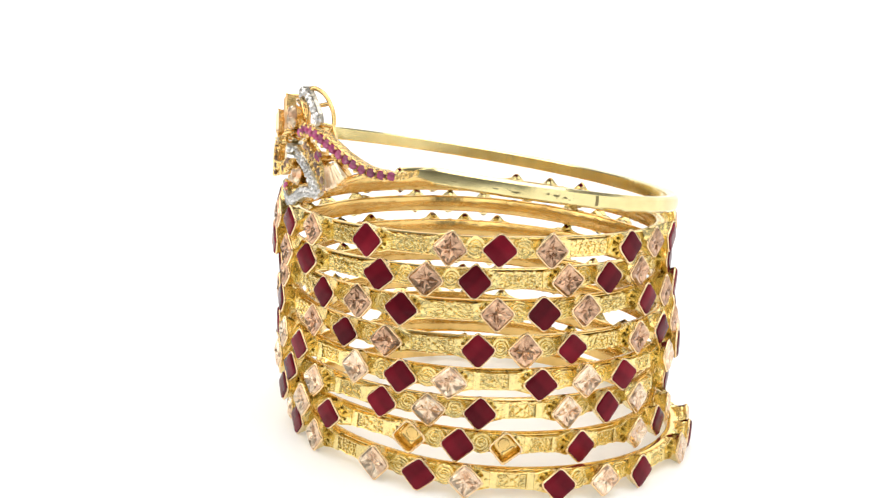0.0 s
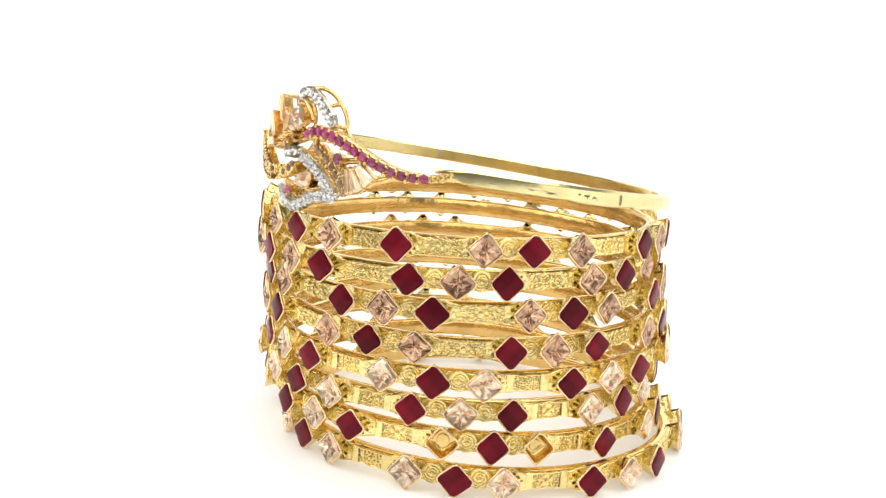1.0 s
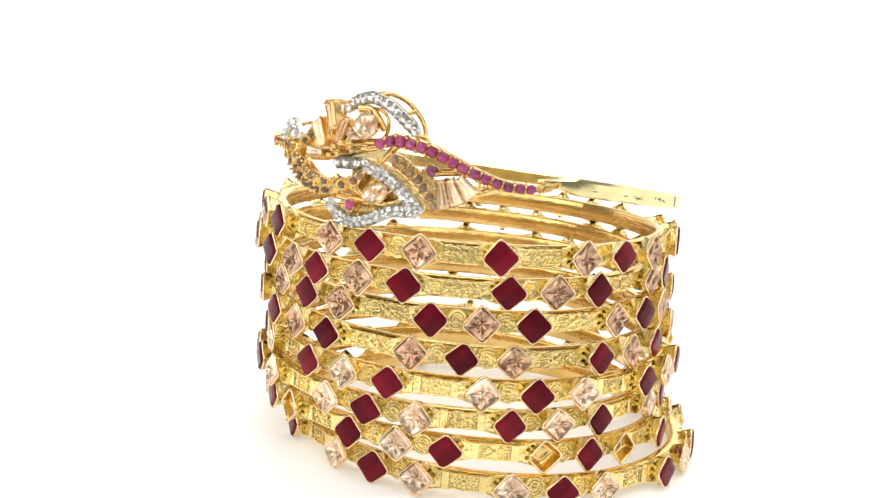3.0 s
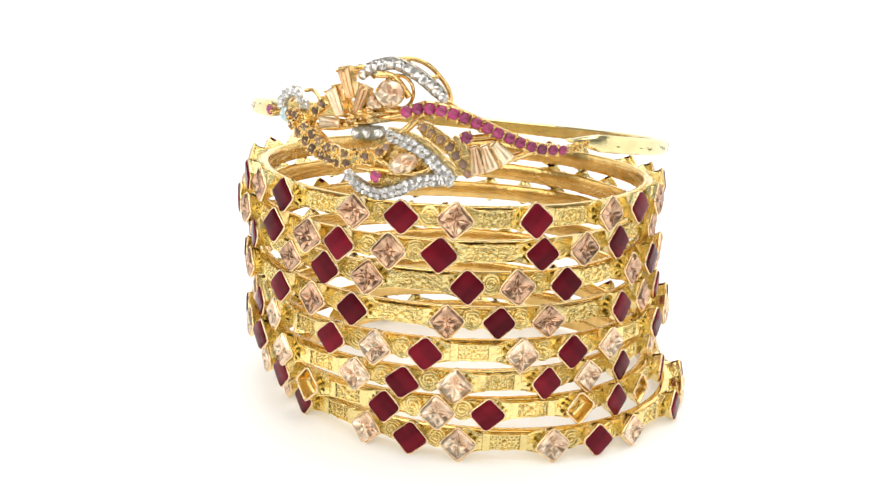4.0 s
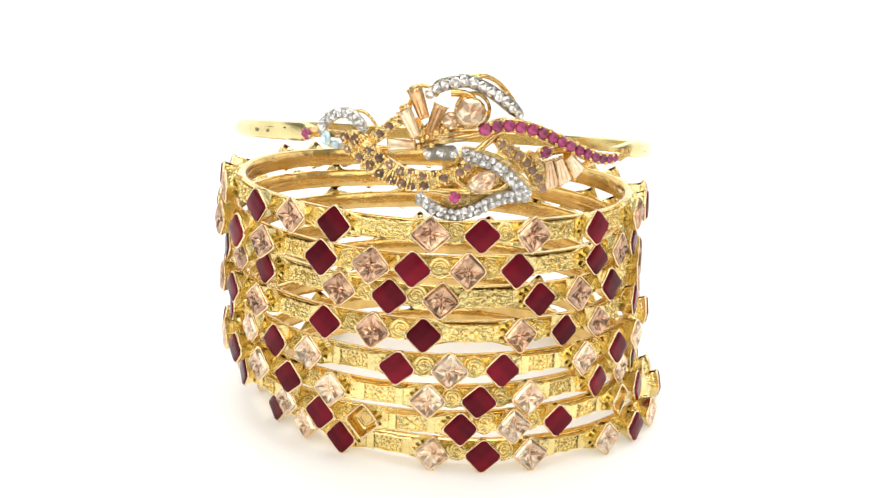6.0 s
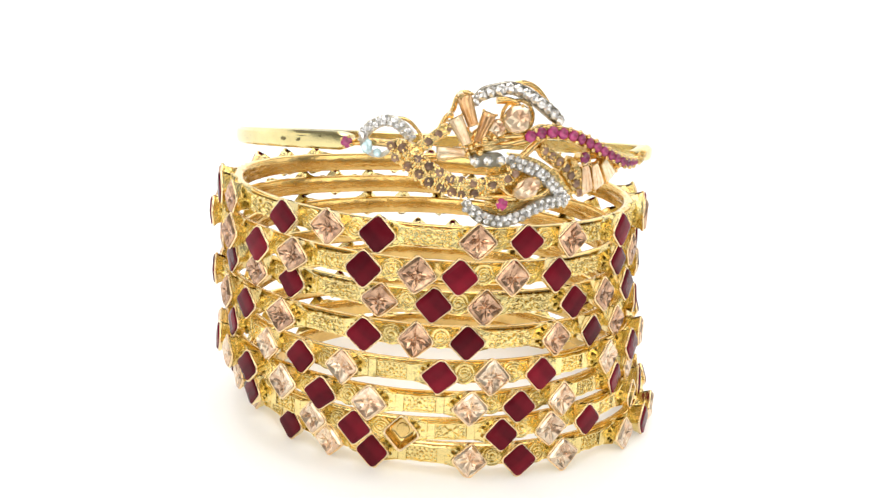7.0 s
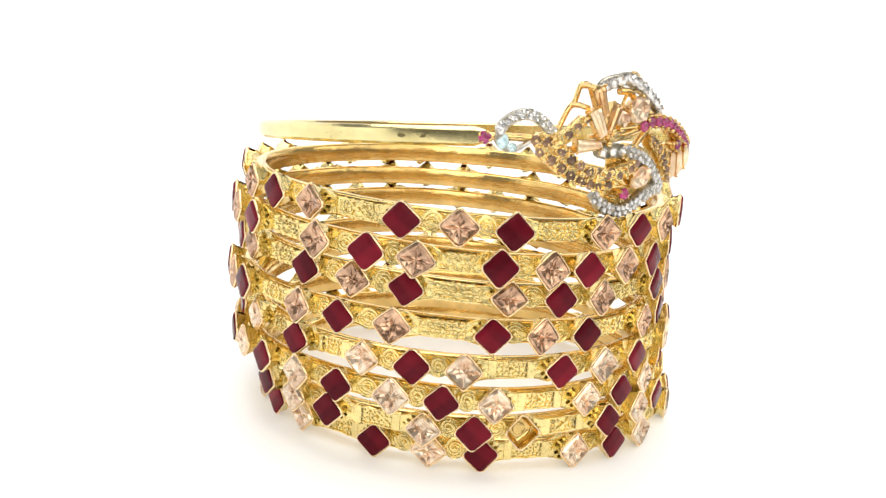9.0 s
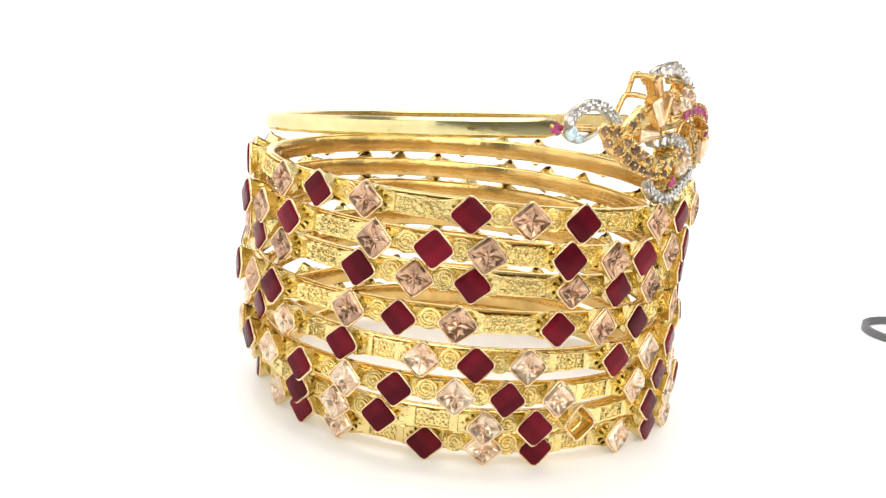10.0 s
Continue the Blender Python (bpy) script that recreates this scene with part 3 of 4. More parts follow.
def strip(name, ctrl, width, mat, label="", depth=1.5, beads=0, n=40, w_end=None, parent=None, grains=0, bead=0.17, span=(0.0, 1.0), reach=None):
    """A metal rail that follows the ornament's curve, its outer face at r; with bead prongs along both edges."""
    pts = smooth_path(ctrl, n)
    bm = bmesh.new()
    rings = []
    info = []
    for i, p in enumerate(pts):
        a, b = H(*pts[max(i - 1, 0)]), H(*pts[min(i + 1, n - 1)])
        along = (b - a).normalized()
        out = frame_at(p)
        side = along.cross(out).normalized()
        t = i / (n - 1)
        w = width * (1 if w_end is None else 1 + (w_end / width - 1) * t) * min(1.0, 0.4 + 4.5 * t, 0.5 + 6 * (1 - t)) / 2
        c = H(*p)
        info.append((c, side, out, w))
        rings.append([c + (side * x + out * h) * MM for x, h in ((-w, -depth), (-w, -0.15), (-w * 0.86, 0.0), (w * 0.86, 0.0), (w, -0.15), (w, -depth))])
    loops(bm, rings, True, True, True)
    if beads:
        for k in range(beads):
            c, side, out, w = info[int(round((span[0] + (span[1] - span[0]) * (k + 0.5) / beads) * (n - 1)))]
            for s in (-1, 1):
                ball(bm, c + (side * s * w * (reach or (1.02 if bead > 0.2 else 0.85)) + out * 0.2) * MM, bead * MM, 6)
    grain = random.Random(n + beads)
    for k in range(grains):
        c, side, out, w = info[grain.randrange(n)]
        ball(bm, c + (side * grain.uniform(-0.98, 0.98) * w + out * 0.1) * MM, grain.uniform(0.17, 0.3) * MM, 6)
    return part(name, bm, mat, parent or hinged, label, True, 40)


def brilliant_mesh(name, r, mat, seg=8, high=0.36, uneven=0.0):
    """A small round faceted stone, looking along +x: girdle, two rows of crown facets, table with a faint star."""
    bm = bmesh.new()
    ring = lambda x, rr, off=0.0: [bm.verts.new(Vector((x, rr * math.cos(2 * math.pi * (i + off) / seg), rr * math.sin(2 * math.pi * (i + off) / seg))) * MM) for i in range(seg)]
    rnd = random.Random(int(r * 100))
    lo, g = ring(-0.35, r * 0.8), ring(0, r)
    t, u = ring(r * high * 0.75, r * 0.82, 0.5), ring(r * high, r * 0.56)
    tip = bm.verts.new(Vector((r * high * 0.45, 0, 0)) * MM)
    for i in range(seg):
        j = (i + 1) % seg
        bm.faces.new((lo[i], lo[j], g[j], g[i]))
        bm.faces.new((g[i], g[j], t[i]))
        bm.faces.new((t[i], g[j], t[j]))
        bm.faces.new((t[i], t[j], u[j]))
        bm.faces.new((u[i], t[i], u[j]))
        bm.faces.new((u[i], u[j], tip))
    for v in (*t, *u, tip):
        v.co += Vector((rnd.uniform(-1, 1), rnd.uniform(-1, 1), rnd.uniform(-1, 1))) * uneven * MM
    return mesh_of(name, bm, mat)


def facing(p, spin=0.0, lift=0.0):
    """Pose with +x outward at (theta, z, r)."""
    return Matrix.Translation(H(p[0], p[1], p[2] + lift)) @ pose(0, 0, 0, 0, 0, p[0]) @ pose(0, 0, 0, spin)


STONES = {k: brilliant_mesh(k, r, m, 7, h, e) for k, r, m, h, e in (("diamond", 0.70, DIAMOND, 0.5, 0.17), ("pave_diamond", 0.48, DIAMOND, 0.5, 0.12), ("ruby", 0.88, PINK_RUBY, 0.34, 0.05), ("brown_stone", 0.56, BROWN, 0.36, 0.02), ("mauve_stone", 0.52, MAUVE, 0.36, 0.02))}
rnd = random.Random(7)


def row_of(kind, ctrl, count, parent, lift=0.05, size=(1, 1), t0=0.03, t1=0.97, across=0.0, mesh=None):
    pts = smooth_path(ctrl, 201)
    for k in range(count):
        t = t0 + (t1 - t0) * (k / max(count - 1, 1))
        i = int(round(t * 200))
        p = pts[i]
        if across:
            step = H(*pts[min(i + 4, 200)]) - H(*pts[max(i - 4, 0)])
            side = step.normalized().cross(frame_at(p)).normalized() * (-across if step.cross(frame_at(p)).z < 0 else across)
            turn = side.dot(Vector((-math.sin(radians(p[0])), math.cos(radians(p[0])), 0)))
            p = Vector((p[0] + math.degrees(turn / p[2]), p[1] + side.z, p[2]))
        s = size[0] + (size[1] - size[0]) * k / max(count - 1, 1)
        if kind == "pave_diamond":
            s *= rnd.uniform(0.86, 1.2)
            p = Vector((p[0] + rnd.uniform(-0.18, 0.18), p[1] + rnd.uniform(-0.09, 0.09), p[2]))
        put(kind, mesh or STONES[kind], parent, facing((p[0], p[1], p[2]), rnd.uniform(0, 45), lift) @ pose(0, 0, 0, 0, rnd.uniform(-9, 9), rnd.uniform(-9, 9)) @ Matrix.Scale(s, 4))


# ruby spray that runs out to the hoop
ruby_line = [(206.9, 48.78, 32.3), (212.1, 49.6, 32.5), (218.4, 49.24, 32.8), (224.0, 48.23, 32.9), (232.2, 46.29, 33.1), (239.6, 44.95, 33.1), (247.1, 44.72, 32.7)]
st = strip("ruby_rail", ruby_line, 1.95, GOLD_ROSE, "gold rail set with a row of pink rubies", 1.6, 14, 120, w_end=1.4, bead=0.35, span=(0.03, 0.97), reach=0.82)
row_of("ruby", ruby_line, 15, st, 0.1, (0.97, 0.82))

strip("gold_leaf", [(246.9, 44.8, 33.0), (249.5, 45.0, 33.05), (253.0, 45.7, 33.0)], 1.3, GOLD_GRAIN, "granulated gold tip of the ruby spray", 0.8, 3, 16, 0.5, grains=16)
# upper arch of diamonds
arch_line = [(194.1, 53.0, 30.5), (197.1, 54.25, 30.7), (200.7, 54.85, 31.1), (204.1, 55.05, 31.1), (209.6, 53.85, 31.2), (215.1, 51.77, 31.6), (217.0, 50.66, 31.7)]
st = strip("diamond_arch", arch_line, 1.75, RHODIUM, "white metal arch set with clear stones", 0.75, 12)
row_of("diamond", arch_line, 12, st, 0.08, (1.12, 1.05))
gallery = bmesh.new()
back_arch = [(202.5, 55.3, 30.6), (207.2, 55.8, 30.2), (211.5, 55.1, 29.5), (214.7, 53.7, 29.2), (217.2, 52.0, 29.2), (218.1, 50.3, 29.5), (217.6, 48.9, 30.6)]
wire(gallery, [H(*p) for p in smooth_path(back_arch, 28)], 0.36 * MM, 8)
for a, b in (((204.0, 55.0, 31.0), (207.2, 55.7, 30.2)), ((211.6, 53.1, 31.0), (214.7, 53.7, 29.2)), ((216.4, 50.7, 31.5), (218.1, 50.3, 29.5))):
    wire(gallery, [H(*a), H(*Vector(a).lerp(Vector(b), 0.5)), H(*b)], 0.34 * MM, 8)
wire(gallery, [H(*p) for p in smooth_path([(218.1, 50.3, 29.5), (221.5, 49.0, 30.2), (226.0, 47.3, 31.4), (229.0, 46.6, 32.0)], 12)], 0.3 * MM, 8)
part("arch_gallery", gallery, GOLD_ROSE, hinged, "gold wire gallery behind the arch", True, 60)

# lower leaf of diamonds
leaf_top = [(194.8, 45.61, 32.3), (201.7, 45.82, 32.3), (208.4, 44.91, 32.3), (212.7, 43.69, 32.3), (216.3, 41.97, 32.3), (220.0, 40.15, 32.3)]
leaf_low = [(192.8, 40.16, 32.8), (196.8, 38.44, 32.8), (201.8, 37.74, 32.8), (206.5, 38.45, 32.7), (212.4, 39.96, 32.7), (219.6, 40.25, 32.4)]
st = strip("dark_rail", [(194.1, 45.51, 32.4), (197.1, 45.76, 32.4), (201.9, 45.82, 32.4)], 1.8, DARK_METAL, "darkened metal rail with three clear stones", 1.4, 4, 16)
row_of("diamond", [(194.7, 45.61, 32.4), (198.2, 45.76, 32.4), (201.4, 45.82, 32.3)], 3, st, 0.06, t0=0.05, t1=0.95)
line = [(202.9, 45.77, 32.2)] + leaf_top[2:]
st = strip("leaf_rail", line, 1.8, RHODIUM, "white metal leaf edge set with clear stones", 0.8, 12)
row_of("pave_diamond", line, 12, st, 0.05, across=0.40)
row_of("pave_diamond", line, 11, st, 0.05, across=-0.42, t0=0.08)
st = strip("leaf_rail", leaf_low, 1.75, RHODIUM, "white metal leaf edge set with clear stones", 0.8, 16)
row_of("pave_diamond", leaf_low, 17, st, 0.05, across=0.36)
row_of("pave_diamond", leaf_low, 16, st, 0.05, across=-0.40, t0=0.05)

def backing():
    """The gold sheet that fills the leaf behind its stones."""
    top, low = smooth_path([(t, z - 0.5, 31.5) for t, z, r in leaf_top], 60), smooth_path([(t, z + 0.5, 31.5) for t, z, r in leaf_low], 60)
    at = lambda line, th: float(np.interp(th, [p[0] for p in line], [p[1] for p in line]))
    bm = bmesh.new()
    rings = []
    for th in np.linspace(198.5, 217.5, 16):
        a, b = at(low, th), at(top, th)
        dip = 0.25 * math.sin(math.pi * (th - 198.5) / 19)
        mid = (a + b) / 2
        rings.append([H(th, z, r) for z, r in ((a, 30.9), (a, 31.3), (mid, 31.3 - dip), (b, 31.3), (b, 30.9), (mid, 30.9 - dip))])
    loops(bm, rings, True, True, True)
    grain = random.Random(31)
    for k in range(90):
        th = grain.uniform(199.0, 216.5)
        a, b = at(low, th), at(top, th)
        ball(bm, H(th, grain.uniform(a + 0.3, b - 0.3), 31.35), grain.uniform(0.16, 0.3) * MM, 6)
    part("leaf_backing", bm, GOLD_GRAIN, hinged, "granulated gold sheet inside the leaf", True, 50)


backing()
for a, b in (((195.3, 47.6), (191.9, 50.2)), ((195.6, 47.8), (196.4, 50.6)), ((196.0, 47.7), (199.4, 49.5)), ((195.0, 47.3), (191.2, 47.6)), ((196.5, 47.5), (202.0, 48.6)), ((197.0, 47.2), (204.5, 47.6))):
    strip("gold_leaf", [(*a, 32.2), ((a[0] + b[0]) / 2, (a[1] + b[1]) / 2 + 0.15, 32.6), (*b, 32.3)], 1.0, GOLD_ROSE, "small gold leaf at the heart of the spray", 0.8, 0, 10, 0.4)

# small curl with clear stones beside the hoop
curl = [(168.9, 47.0, 33.2), (169.3, 48.4, 33.2), (171.4, 49.6, 33.1), (174.4, 50.25, 33.0), (177.5, 49.8, 33.2), (180.8, 48.1, 33.6)]
st = strip("curl_rail", curl, 1.45, RHODIUM, "white metal curl set with clear stones", 0.65, 8)
row_of("pave_diamond", curl, 8, st, 0.05, (0.85, 0.85), 0.22, 0.97, 0.3)
row_of("pave_diamond", curl, 7, st, 0.05, (0.85, 0.85), 0.27, 0.93, -0.3)
put("diamond", STONES["diamond"], st, facing((169.3, 48.3, 33.3)))
tail = strip("curl_tail", [(168.6, 47.9, 32.9), (168.9, 46.6, 32.8), (170.6, 45.75, 32.6), (172.8, 45.6, 32.4), (174.6, 46.2, 32.8), (176.2, 47.0, 33.4)], 0.8, RHODIUM, "white metal tail of the curl with two pale blue stones", 1.0, 0, 24, 0.5)
put("blue_stone", brilliant_mesh("blue_stone", 0.98, BLUE, 9, 0.3, 0.05), tail, facing((169.9, 46.75, 32.9)) @ Matrix.Diagonal((1, 0.85, 1.12, 1)), "pale blue oval stone")
put("blue_stone", brilliant_mesh("blue_stone", 0.6, BLUE, 8, 0.36, 0.04), tail, facing((172.3, 45.95, 32.6)), "pale blue round stone")
w = bmesh.new()
wire(w, [H(*p) for p in smooth_path([(169.0, 48.40, 31.4), (172.2, 49.82, 31.0), (177.6, 50.44, 30.8), (181.3, 49.03, 31.0), (182.9, 47.42, 31.8)], 20)], 0.25 * MM)
wire(w, [H(*p) for p in smooth_path([(174.4, 50.13, 33.0), (175.4, 50.23, 31.8), (176.5, 50.34, 30.8)], 6)], 0.22 * MM)
part("curl_gallery", w, GOLD_ROSE, hinged, "gold wire behind the curl", True, 60)


def claw_seat(theta, z, r, size, mesh_name, mesh, name="seat", label="", spin=20, oval=(1, 1)):
    """A low cup with four claws that hold one round stone."""
    bm = bmesh.new()
    seg = 12
    ring = lambda x, rr: [Vector((x, rr * math.cos(2 * math.pi * i / seg), rr * math.sin(2 * math.pi * i / seg))) * MM for i in range(seg)]
    loops(bm, [ring(-1.6, size * 0.7), ring(-0.1, size * 1.08), ring(0.0, size * 1.12), ring(0.02, size * 0.95), ring(-0.3, size * 0.8)], True, True, True)
    for k in range(4):
        a = math.pi / 4 + k * math.pi / 2
        ball(bm, Vector((0.12, size * 1.02 * math.cos(a), size * 1.02 * math.sin(a))) * MM, 0.27 * MM, 6)
    ob = put(name, mesh_of(name, bm, GOLD_ROSE, True, 40), hinged, facing((theta, z, r), spin) @ Matrix.Diagonal((1, *oval, 1)), label)
    put(mesh_name, mesh, ob, pose(0.05 * MM, 0, 0))
    return ob


# single rubies
claw_seat(165.8, 47.18, 33.9, 0.72, "ruby", STONES["ruby"], "ruby_seat", "gold claw seat with one ruby")
claw_seat(222.4, 46.21, 33.5, 0.8, "ruby", STONES["ruby"], "ruby_seat", "gold claw seat with one ruby")
claw_seat(201.6, 40.16, 33.3, 0.78, "ruby", STONES["ruby"], "ruby_seat", "gold claw seat with one ruby")
# large peach stones


def mixed_cut_mesh(name, r, mat, seed, seg=11):
    """A domed round stone with many small uneven facets."""
    rr = random.Random(seed)
    bm = bmesh.new()
    rows = []
    for k, (q, x) in enumerate(((0.8, -0.35), (1.0, 0.0), (0.86, 0.42), (0.62, 0.66), (0.34, 0.76))):
        u = 0.0 if k < 2 else 0.3
        rows.append([bm.verts.new(Vector((x + rr.uniform(-u, u), r * q * math.cos(2 * math.pi * (i + k / 2) / seg) + rr.uniform(-u, u), r * q * math.sin(2 * math.pi * (i + k / 2) / seg) + rr.uniform(-u, u))) * MM) for i in range(seg)])
    for p, q in zip(rows, rows[1:]):
        for i in range(seg):
            j = (i + 1) % seg
            bm.faces.new((p[i], p[j], q[i]))
            bm.faces.new((q[i], p[j], q[j]))
    tip = bm.verts.new(Vector((0.66, 0.1, -0.08)) * MM)
    for i in range(seg):
        bm.faces.new((rows[-1][i], rows[-1][(i + 1) % seg], tip))
    return mesh_of(name, bm, mat)


big = mixed_cut_mesh("large_peach_stone", 1.85, PEACH_LIGHT, 3)
claw_seat(204.2, 51.25, 32.9, 1.8, "large_peach_stone", big, "peach_seat", "gold claw seat with a large round peach stone", 30, (1.06, 0.96))
claw_seat(200.1, 50.06, 32.3, 1.05, "peach_stone", mixed_cut_mesh("peach_stone", 1.15, PEACH_LIGHT, 5, 8), "peach_seat", "gold claw seat with a pear-shaped peach stone")
claw_seat(207.9, 42.15, 32.7, 1.8, "large_peach_stone", big, "peach_seat", "gold claw seat with a large oval peach stone", 25, (1.12, 0.72))

g = bmesh.new()
wire(g, [facing((205.2, 51.4, 31.4)) @ (Vector((0, 2.2 * math.cos(a), 2.2 * math.sin(a))) * MM) for a in np.linspace(0, 2 * math.pi, 25)[:-1]], 0.26 * MM, 6, True)
part("peach_gallery", g, GOLD_ROSE, hinged, "round gold wire under the large stone", True, 60)

# pave band of brown stones
brown = [(176.6, 47.50, 34.4), (179.0, 46.70, 34.4), (181.9, 45.09, 34.4), (185.2, 43.78, 34.4), (189.5, 42.67, 34.4), (194.0, 42.27, 34.4), (199.2, 42.88, 33.4), (202.1, 43.39, 33.4), (204.2, 44.40, 33.4)]
st = strip("brown_rail", brown, 3.6, GOLD_GRAIN, "granulated gold band set with brown stones", 1.5, 20, 44, 1.3, grains=230, bead=0.26)
for k, (t, z) in enumerate(((176.5, 47.25), (178.9, 47.08), (177.5, 45.75), (180.2, 44.74), (182.5, 45.86), (184.8, 45.0), (182.7, 43.83), (187.2, 44.25), (184.9, 42.89), (189.5, 43.5), (187.6, 42.2), (189.9, 41.75), (192.0, 41.5), (194.8, 41.66), (191.9, 43.4), (194.3, 43.0), (196.7, 43.19), (199.0, 42.68), (202.4, 43.58), (204.1, 44.26))):
    kind = "brown_stone" if k % 5 in (0, 1, 3) else "mauve_stone"
    put(kind, STONES[kind], st, facing((t, z, 34.4 if t < 196 else 33.6), rnd.uniform(0, 45), 0.1) @ Matrix.Scale(1.25 if t < 190 else 1.05, 4))
branch = [(181.2, 46.60, 33.7), (183.8, 47.72, 33.7), (186.2, 48.93, 33.6), (188.9, 50.05, 33.2)]
st = strip("brown_branch", branch, 1.5, GOLD_GRAIN, "gold twig with small mauve stones", 1.0, 5, 20, grains=26)
row_of("mauve_stone", branch, 3, st, 0.08, (1.1, 1.0), 0.4, 0.97)
# row of brown stones beside the rubies
line = [(211.0, 47.6, 32.4), (212.9, 46.87, 32.4), (215.4, 45.99, 32.4), (218.1, 45.01, 32.4), (220.0, 43.86, 32.4), (221.8, 42.7, 32.4), (223.4, 41.12, 32.4)]
st = strip("brown_rail", line, 1.7, GOLD_GRAIN, "gold rail with a row of brown stones", 1.4, 8, 24, grains=40, bead=0.24)
row_of("mauve_stone", line, 7, st, 0.08, (1.2, 1.3), 0.08, 0.98)
strip("gold_leaf", [(t + 1.7, z + 0.75, r - 0.25) for t, z, r in leaf_top[1:]], 0.75, GOLD_GRAIN, "plain gold edge outside the leaf", 1.2, 0, 24, 0.6)


def baguette(a, b, w0, w1, r, mat):
    """A tapered step-cut stone in a thin gold frame, from (theta, z) a to b."""
    pa, pb = H(a[0], a[1], r), H(b[0], b[1], r)
    out = Vector((math.cos(radians((a[0] + b[0]) / 2)), math.sin(radians((a[0] + b[0]) / 2)), 0))
    along = (pb - pa).normalized()
    side = along.cross(out).normalized()

    def quad(k, h, e):
        q = []
        for p, w, sgn in ((pa, w0, -1), (pb, w1, 1)):
            base = p + along * sgn * e * MM + out * h * MM
            q.append((base - side * (w / 2 * k) * MM, base + side * (w / 2 * k) * MM))
        return [q[0][0], q[0][1], q[1][1], q[1][0]]

    bm = bmesh.new()
    loops(bm, [quad(0.9, -1.5, 0), quad(1.2, 0.0, 0.15), quad(1.04, 0.02, 0.0), quad(0.9, -0.3, 0)], True, True, True)
    for p in quad(1.15, 0.1, 0.1):
        ball(bm, p, 0.2 * MM, 6)
    fr = part("baguette_frame", bm, GOLD_ROSE, hinged, "", True, 40)
    bm = bmesh.new()
    cut = ((-1.0, -0.25), (-1.0, 0.05), (-0.68, 0.4), (-0.3, 0.3), (0.05, 0.5), (0.4, 0.3), (0.7, 0.42), (1.0, 0.05), (1.0, -0.25))
    rings = []
    for p, w, low in ((pa, w0, 0.4), (pa, w0, 1.0), (pb, w1, 1.0), (pb, w1, 0.4)):
        shift = along * ((0.0 if low < 1 else 0.4) * (1 if p is pa else -1)) * MM
        rings.append([p + shift + side * (x * w * 0.5) * MM + out * (h * (low if h > 0.1 else 1)) * MM for x, h in cut])
    loops(bm, rings, True, True, True)
    part("baguette_stone", bm, mat, fr, "long tapered peach stone" if mat is BAGUETTE else "long tapered amber stone")


for k, (a, b, w0, w1, r) in enumerate((((189.8, 51.2), (192.6, 48.0), 1.7, 1.2, 34.1), ((186.4, 46.65), (192.2, 46.85), 1.6, 1.0, 34.0), ((191.6, 53.9), (194.0, 50.3), 1.7, 1.2, 32.9), ((197.6, 51.9), (195.4, 48.2), 1.6, 1.1, 32.9),
                        ((224.3, 44.9), (225.9, 41.3), 1.15, 2.1, 32.6), ((226.5, 45.1), (228.9, 42.0), 1.15, 2.1, 33.1), ((228.7, 45.5), (232.1, 43.3), 1.15, 2.05, 33.6))):
    baguette(a, b, w0, w1, r, AMBER if k in (2, 3) else BAGUETTE)
strip("gold_leaf", [(219.6, 46.2, 32.6), (221.9, 44.4, 32.6), (224.2, 41.6, 32.6)], 0.9, GOLD_GRAIN, "plain gold leaf beside the long stones", 1.2, 0, 16, 1.5)
# basket of wires behind the baguettes
g = bmesh.new()
for t, z in ((188.9, 51.4), (191.0, 53.9)):
    wire(g, [H(t, z, 33.1), H(t, z + 0.15, 31.2), H(t, z, 29.4)], 0.4 * MM, 8)
wire(g, [H(*p) for p in smooth_path([(185.5, 48.23, 29.3), (187.7, 50.66, 29.2), (189.5, 51.77, 29.2), (190.9, 53.9, 29.2), (193.4, 54.09, 29.1), (196.6, 52.88, 29.0)], 24)], 0.38 * MM, 8)
part("basket_gallery", g, GOLD_ROSE, hinged, "open gold wire basket behind the long stones", True, 60)
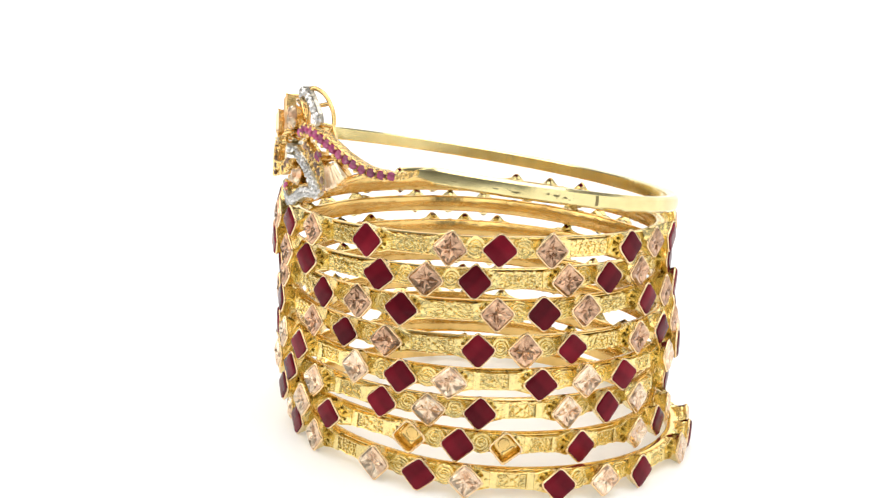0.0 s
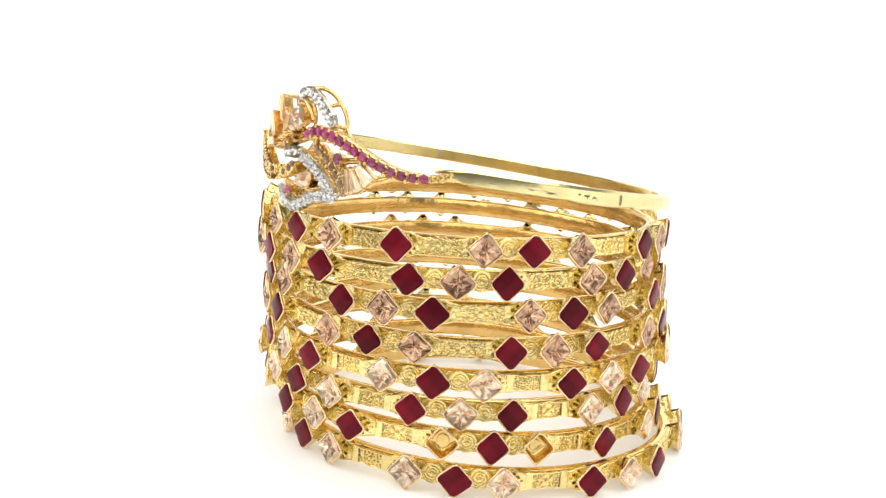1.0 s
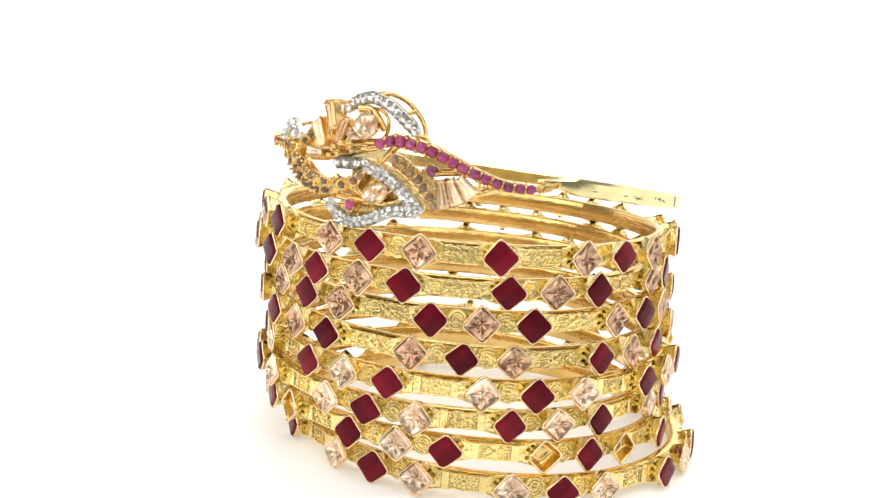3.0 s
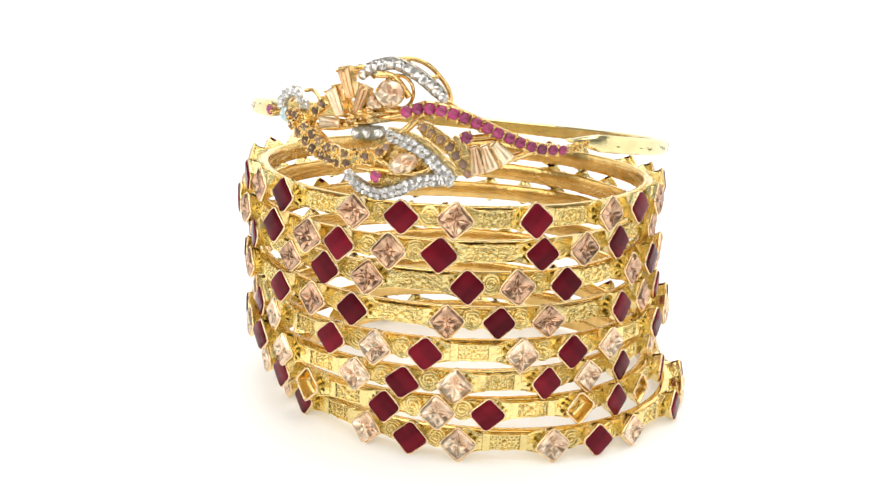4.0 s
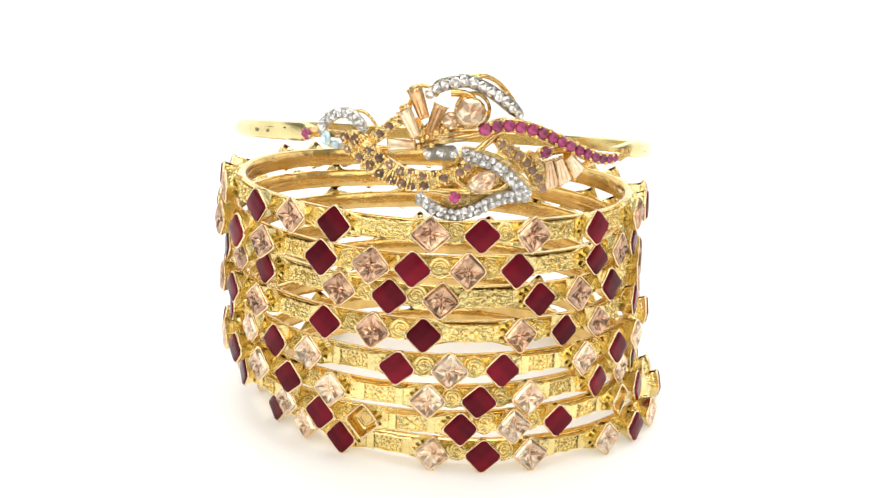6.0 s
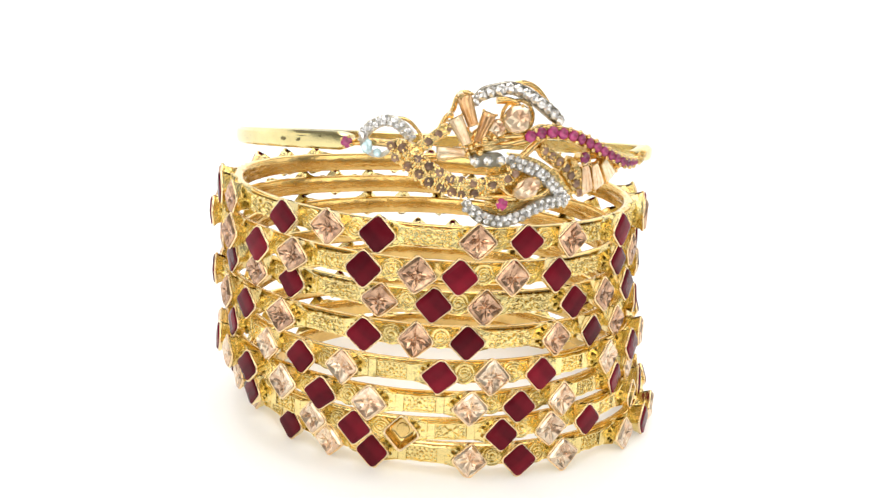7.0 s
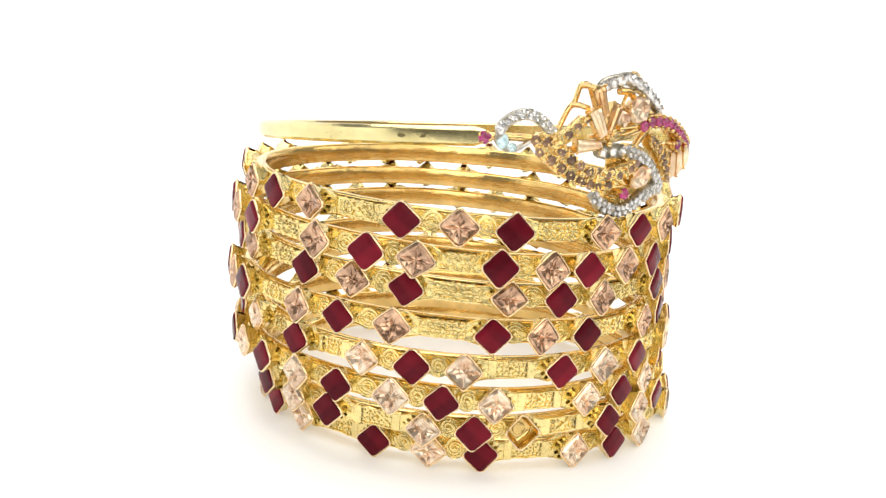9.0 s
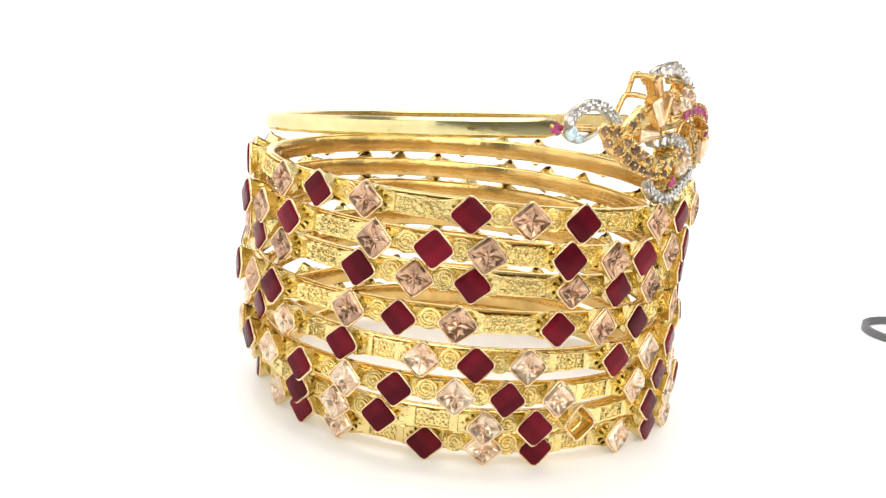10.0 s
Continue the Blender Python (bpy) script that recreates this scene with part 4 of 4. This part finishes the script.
# gold stems that join the ornament
for c in ([(181.9, 45.80, 32.4), (189.2, 46.01, 31.8), (196.6, 47.03, 31.5), (207.1, 48.44, 31.8)], [(193.5, 47.43, 32.2), (195.6, 49.45, 31.8), (199.8, 48.84, 31.3), (206.1, 49.15, 31.8)], [(202.9, 44.30, 32.0), (208.2, 46.83, 31.5), (212.4, 49.05, 31.9)],
          [(218.7, 44.70, 31.6), (222.9, 45.81, 31.8), (229.2, 46.20, 31.9), (233.5, 45.99, 32.2)], [(222.9, 41.36, 31.6), (227.1, 41.96, 31.8), (232.4, 43.36, 32.4), (238.9, 44.66, 32.3)], [(195.6, 40.97, 32.1), (201.9, 40.77, 31.8), (206.1, 40.97, 32.0), (212.4, 43.29, 31.8)],
          [(199.8, 42.99, 32.2), (204.0, 41.37, 31.8), (209.2, 40.77, 32.0), (213.4, 41.27, 31.8), (215.0, 42.38, 31.8)], [(163.5, 46.75, 31.8), (169.0, 47.18, 31.9), (176.5, 47.20, 32.1)], [(199.8, 53.49, 31.4), (204.0, 53.29, 31.3), (208.2, 50.86, 31.5)]):
    g = bmesh.new()
    wire(g, [H(*p) for p in smooth_path(c, 18)], 0.52 * MM, 8)
    part("stem", g, GOLD_ROSE, hinged, "curling gold stem", True, 60)
for c in ((194.9, 47.83, 33.0), (193.7, 47.43, 33.0), (195.8, 46.82, 33.0), (193.1, 46.62, 33.0), (196.8, 48.44, 32.8), (199.2, 48.74, 32.7), (248.3, 44.91, 32.6), (249.9, 45.31, 32.5)):
    g = bmesh.new()
    ball(g, H(*c), rnd.uniform(0.4, 0.6) * MM, 7, rnd.uniform(0.6, 1.5))
    part("gold_bead", g, GOLD_ROSE, hinged, "", True, 60)


# ---- small ring at the edge of the table ----
def finger_ring(x, y, r=9.0, tall=1.6, thick=1.1):
    bm = bmesh.new()
    prof = [(-thick, 0.05), (-thick * 0.9, 0.0), (-0.1, 0.0), (0.0, 0.1), (0.05, tall / 2), (0.0, tall - 0.1), (-0.1, tall), (-thick * 0.9, tall), (-thick, tall - 0.05)]
    n = 72
    rings = [[Vector(((r + d) * math.cos(2 * math.pi * i / n), (r + d) * math.sin(2 * math.pi * i / n), z)) * MM for d, z in prof] for i in range(n)]
    loops(bm, rings + [rings[0]])
    bmesh.ops.remove_doubles(bm, verts=bm.verts, dist=1e-7)
    ob = new("finger_ring", mesh_of("finger_ring", bm, GREY_METAL, True, 40))
    ob.matrix_world = Matrix.Translation((x, y, 0.0))
    return tagged(ob, "small plain dark grey ring lying on the white table", "ring")


finger_ring(-0.0015, -0.1098)
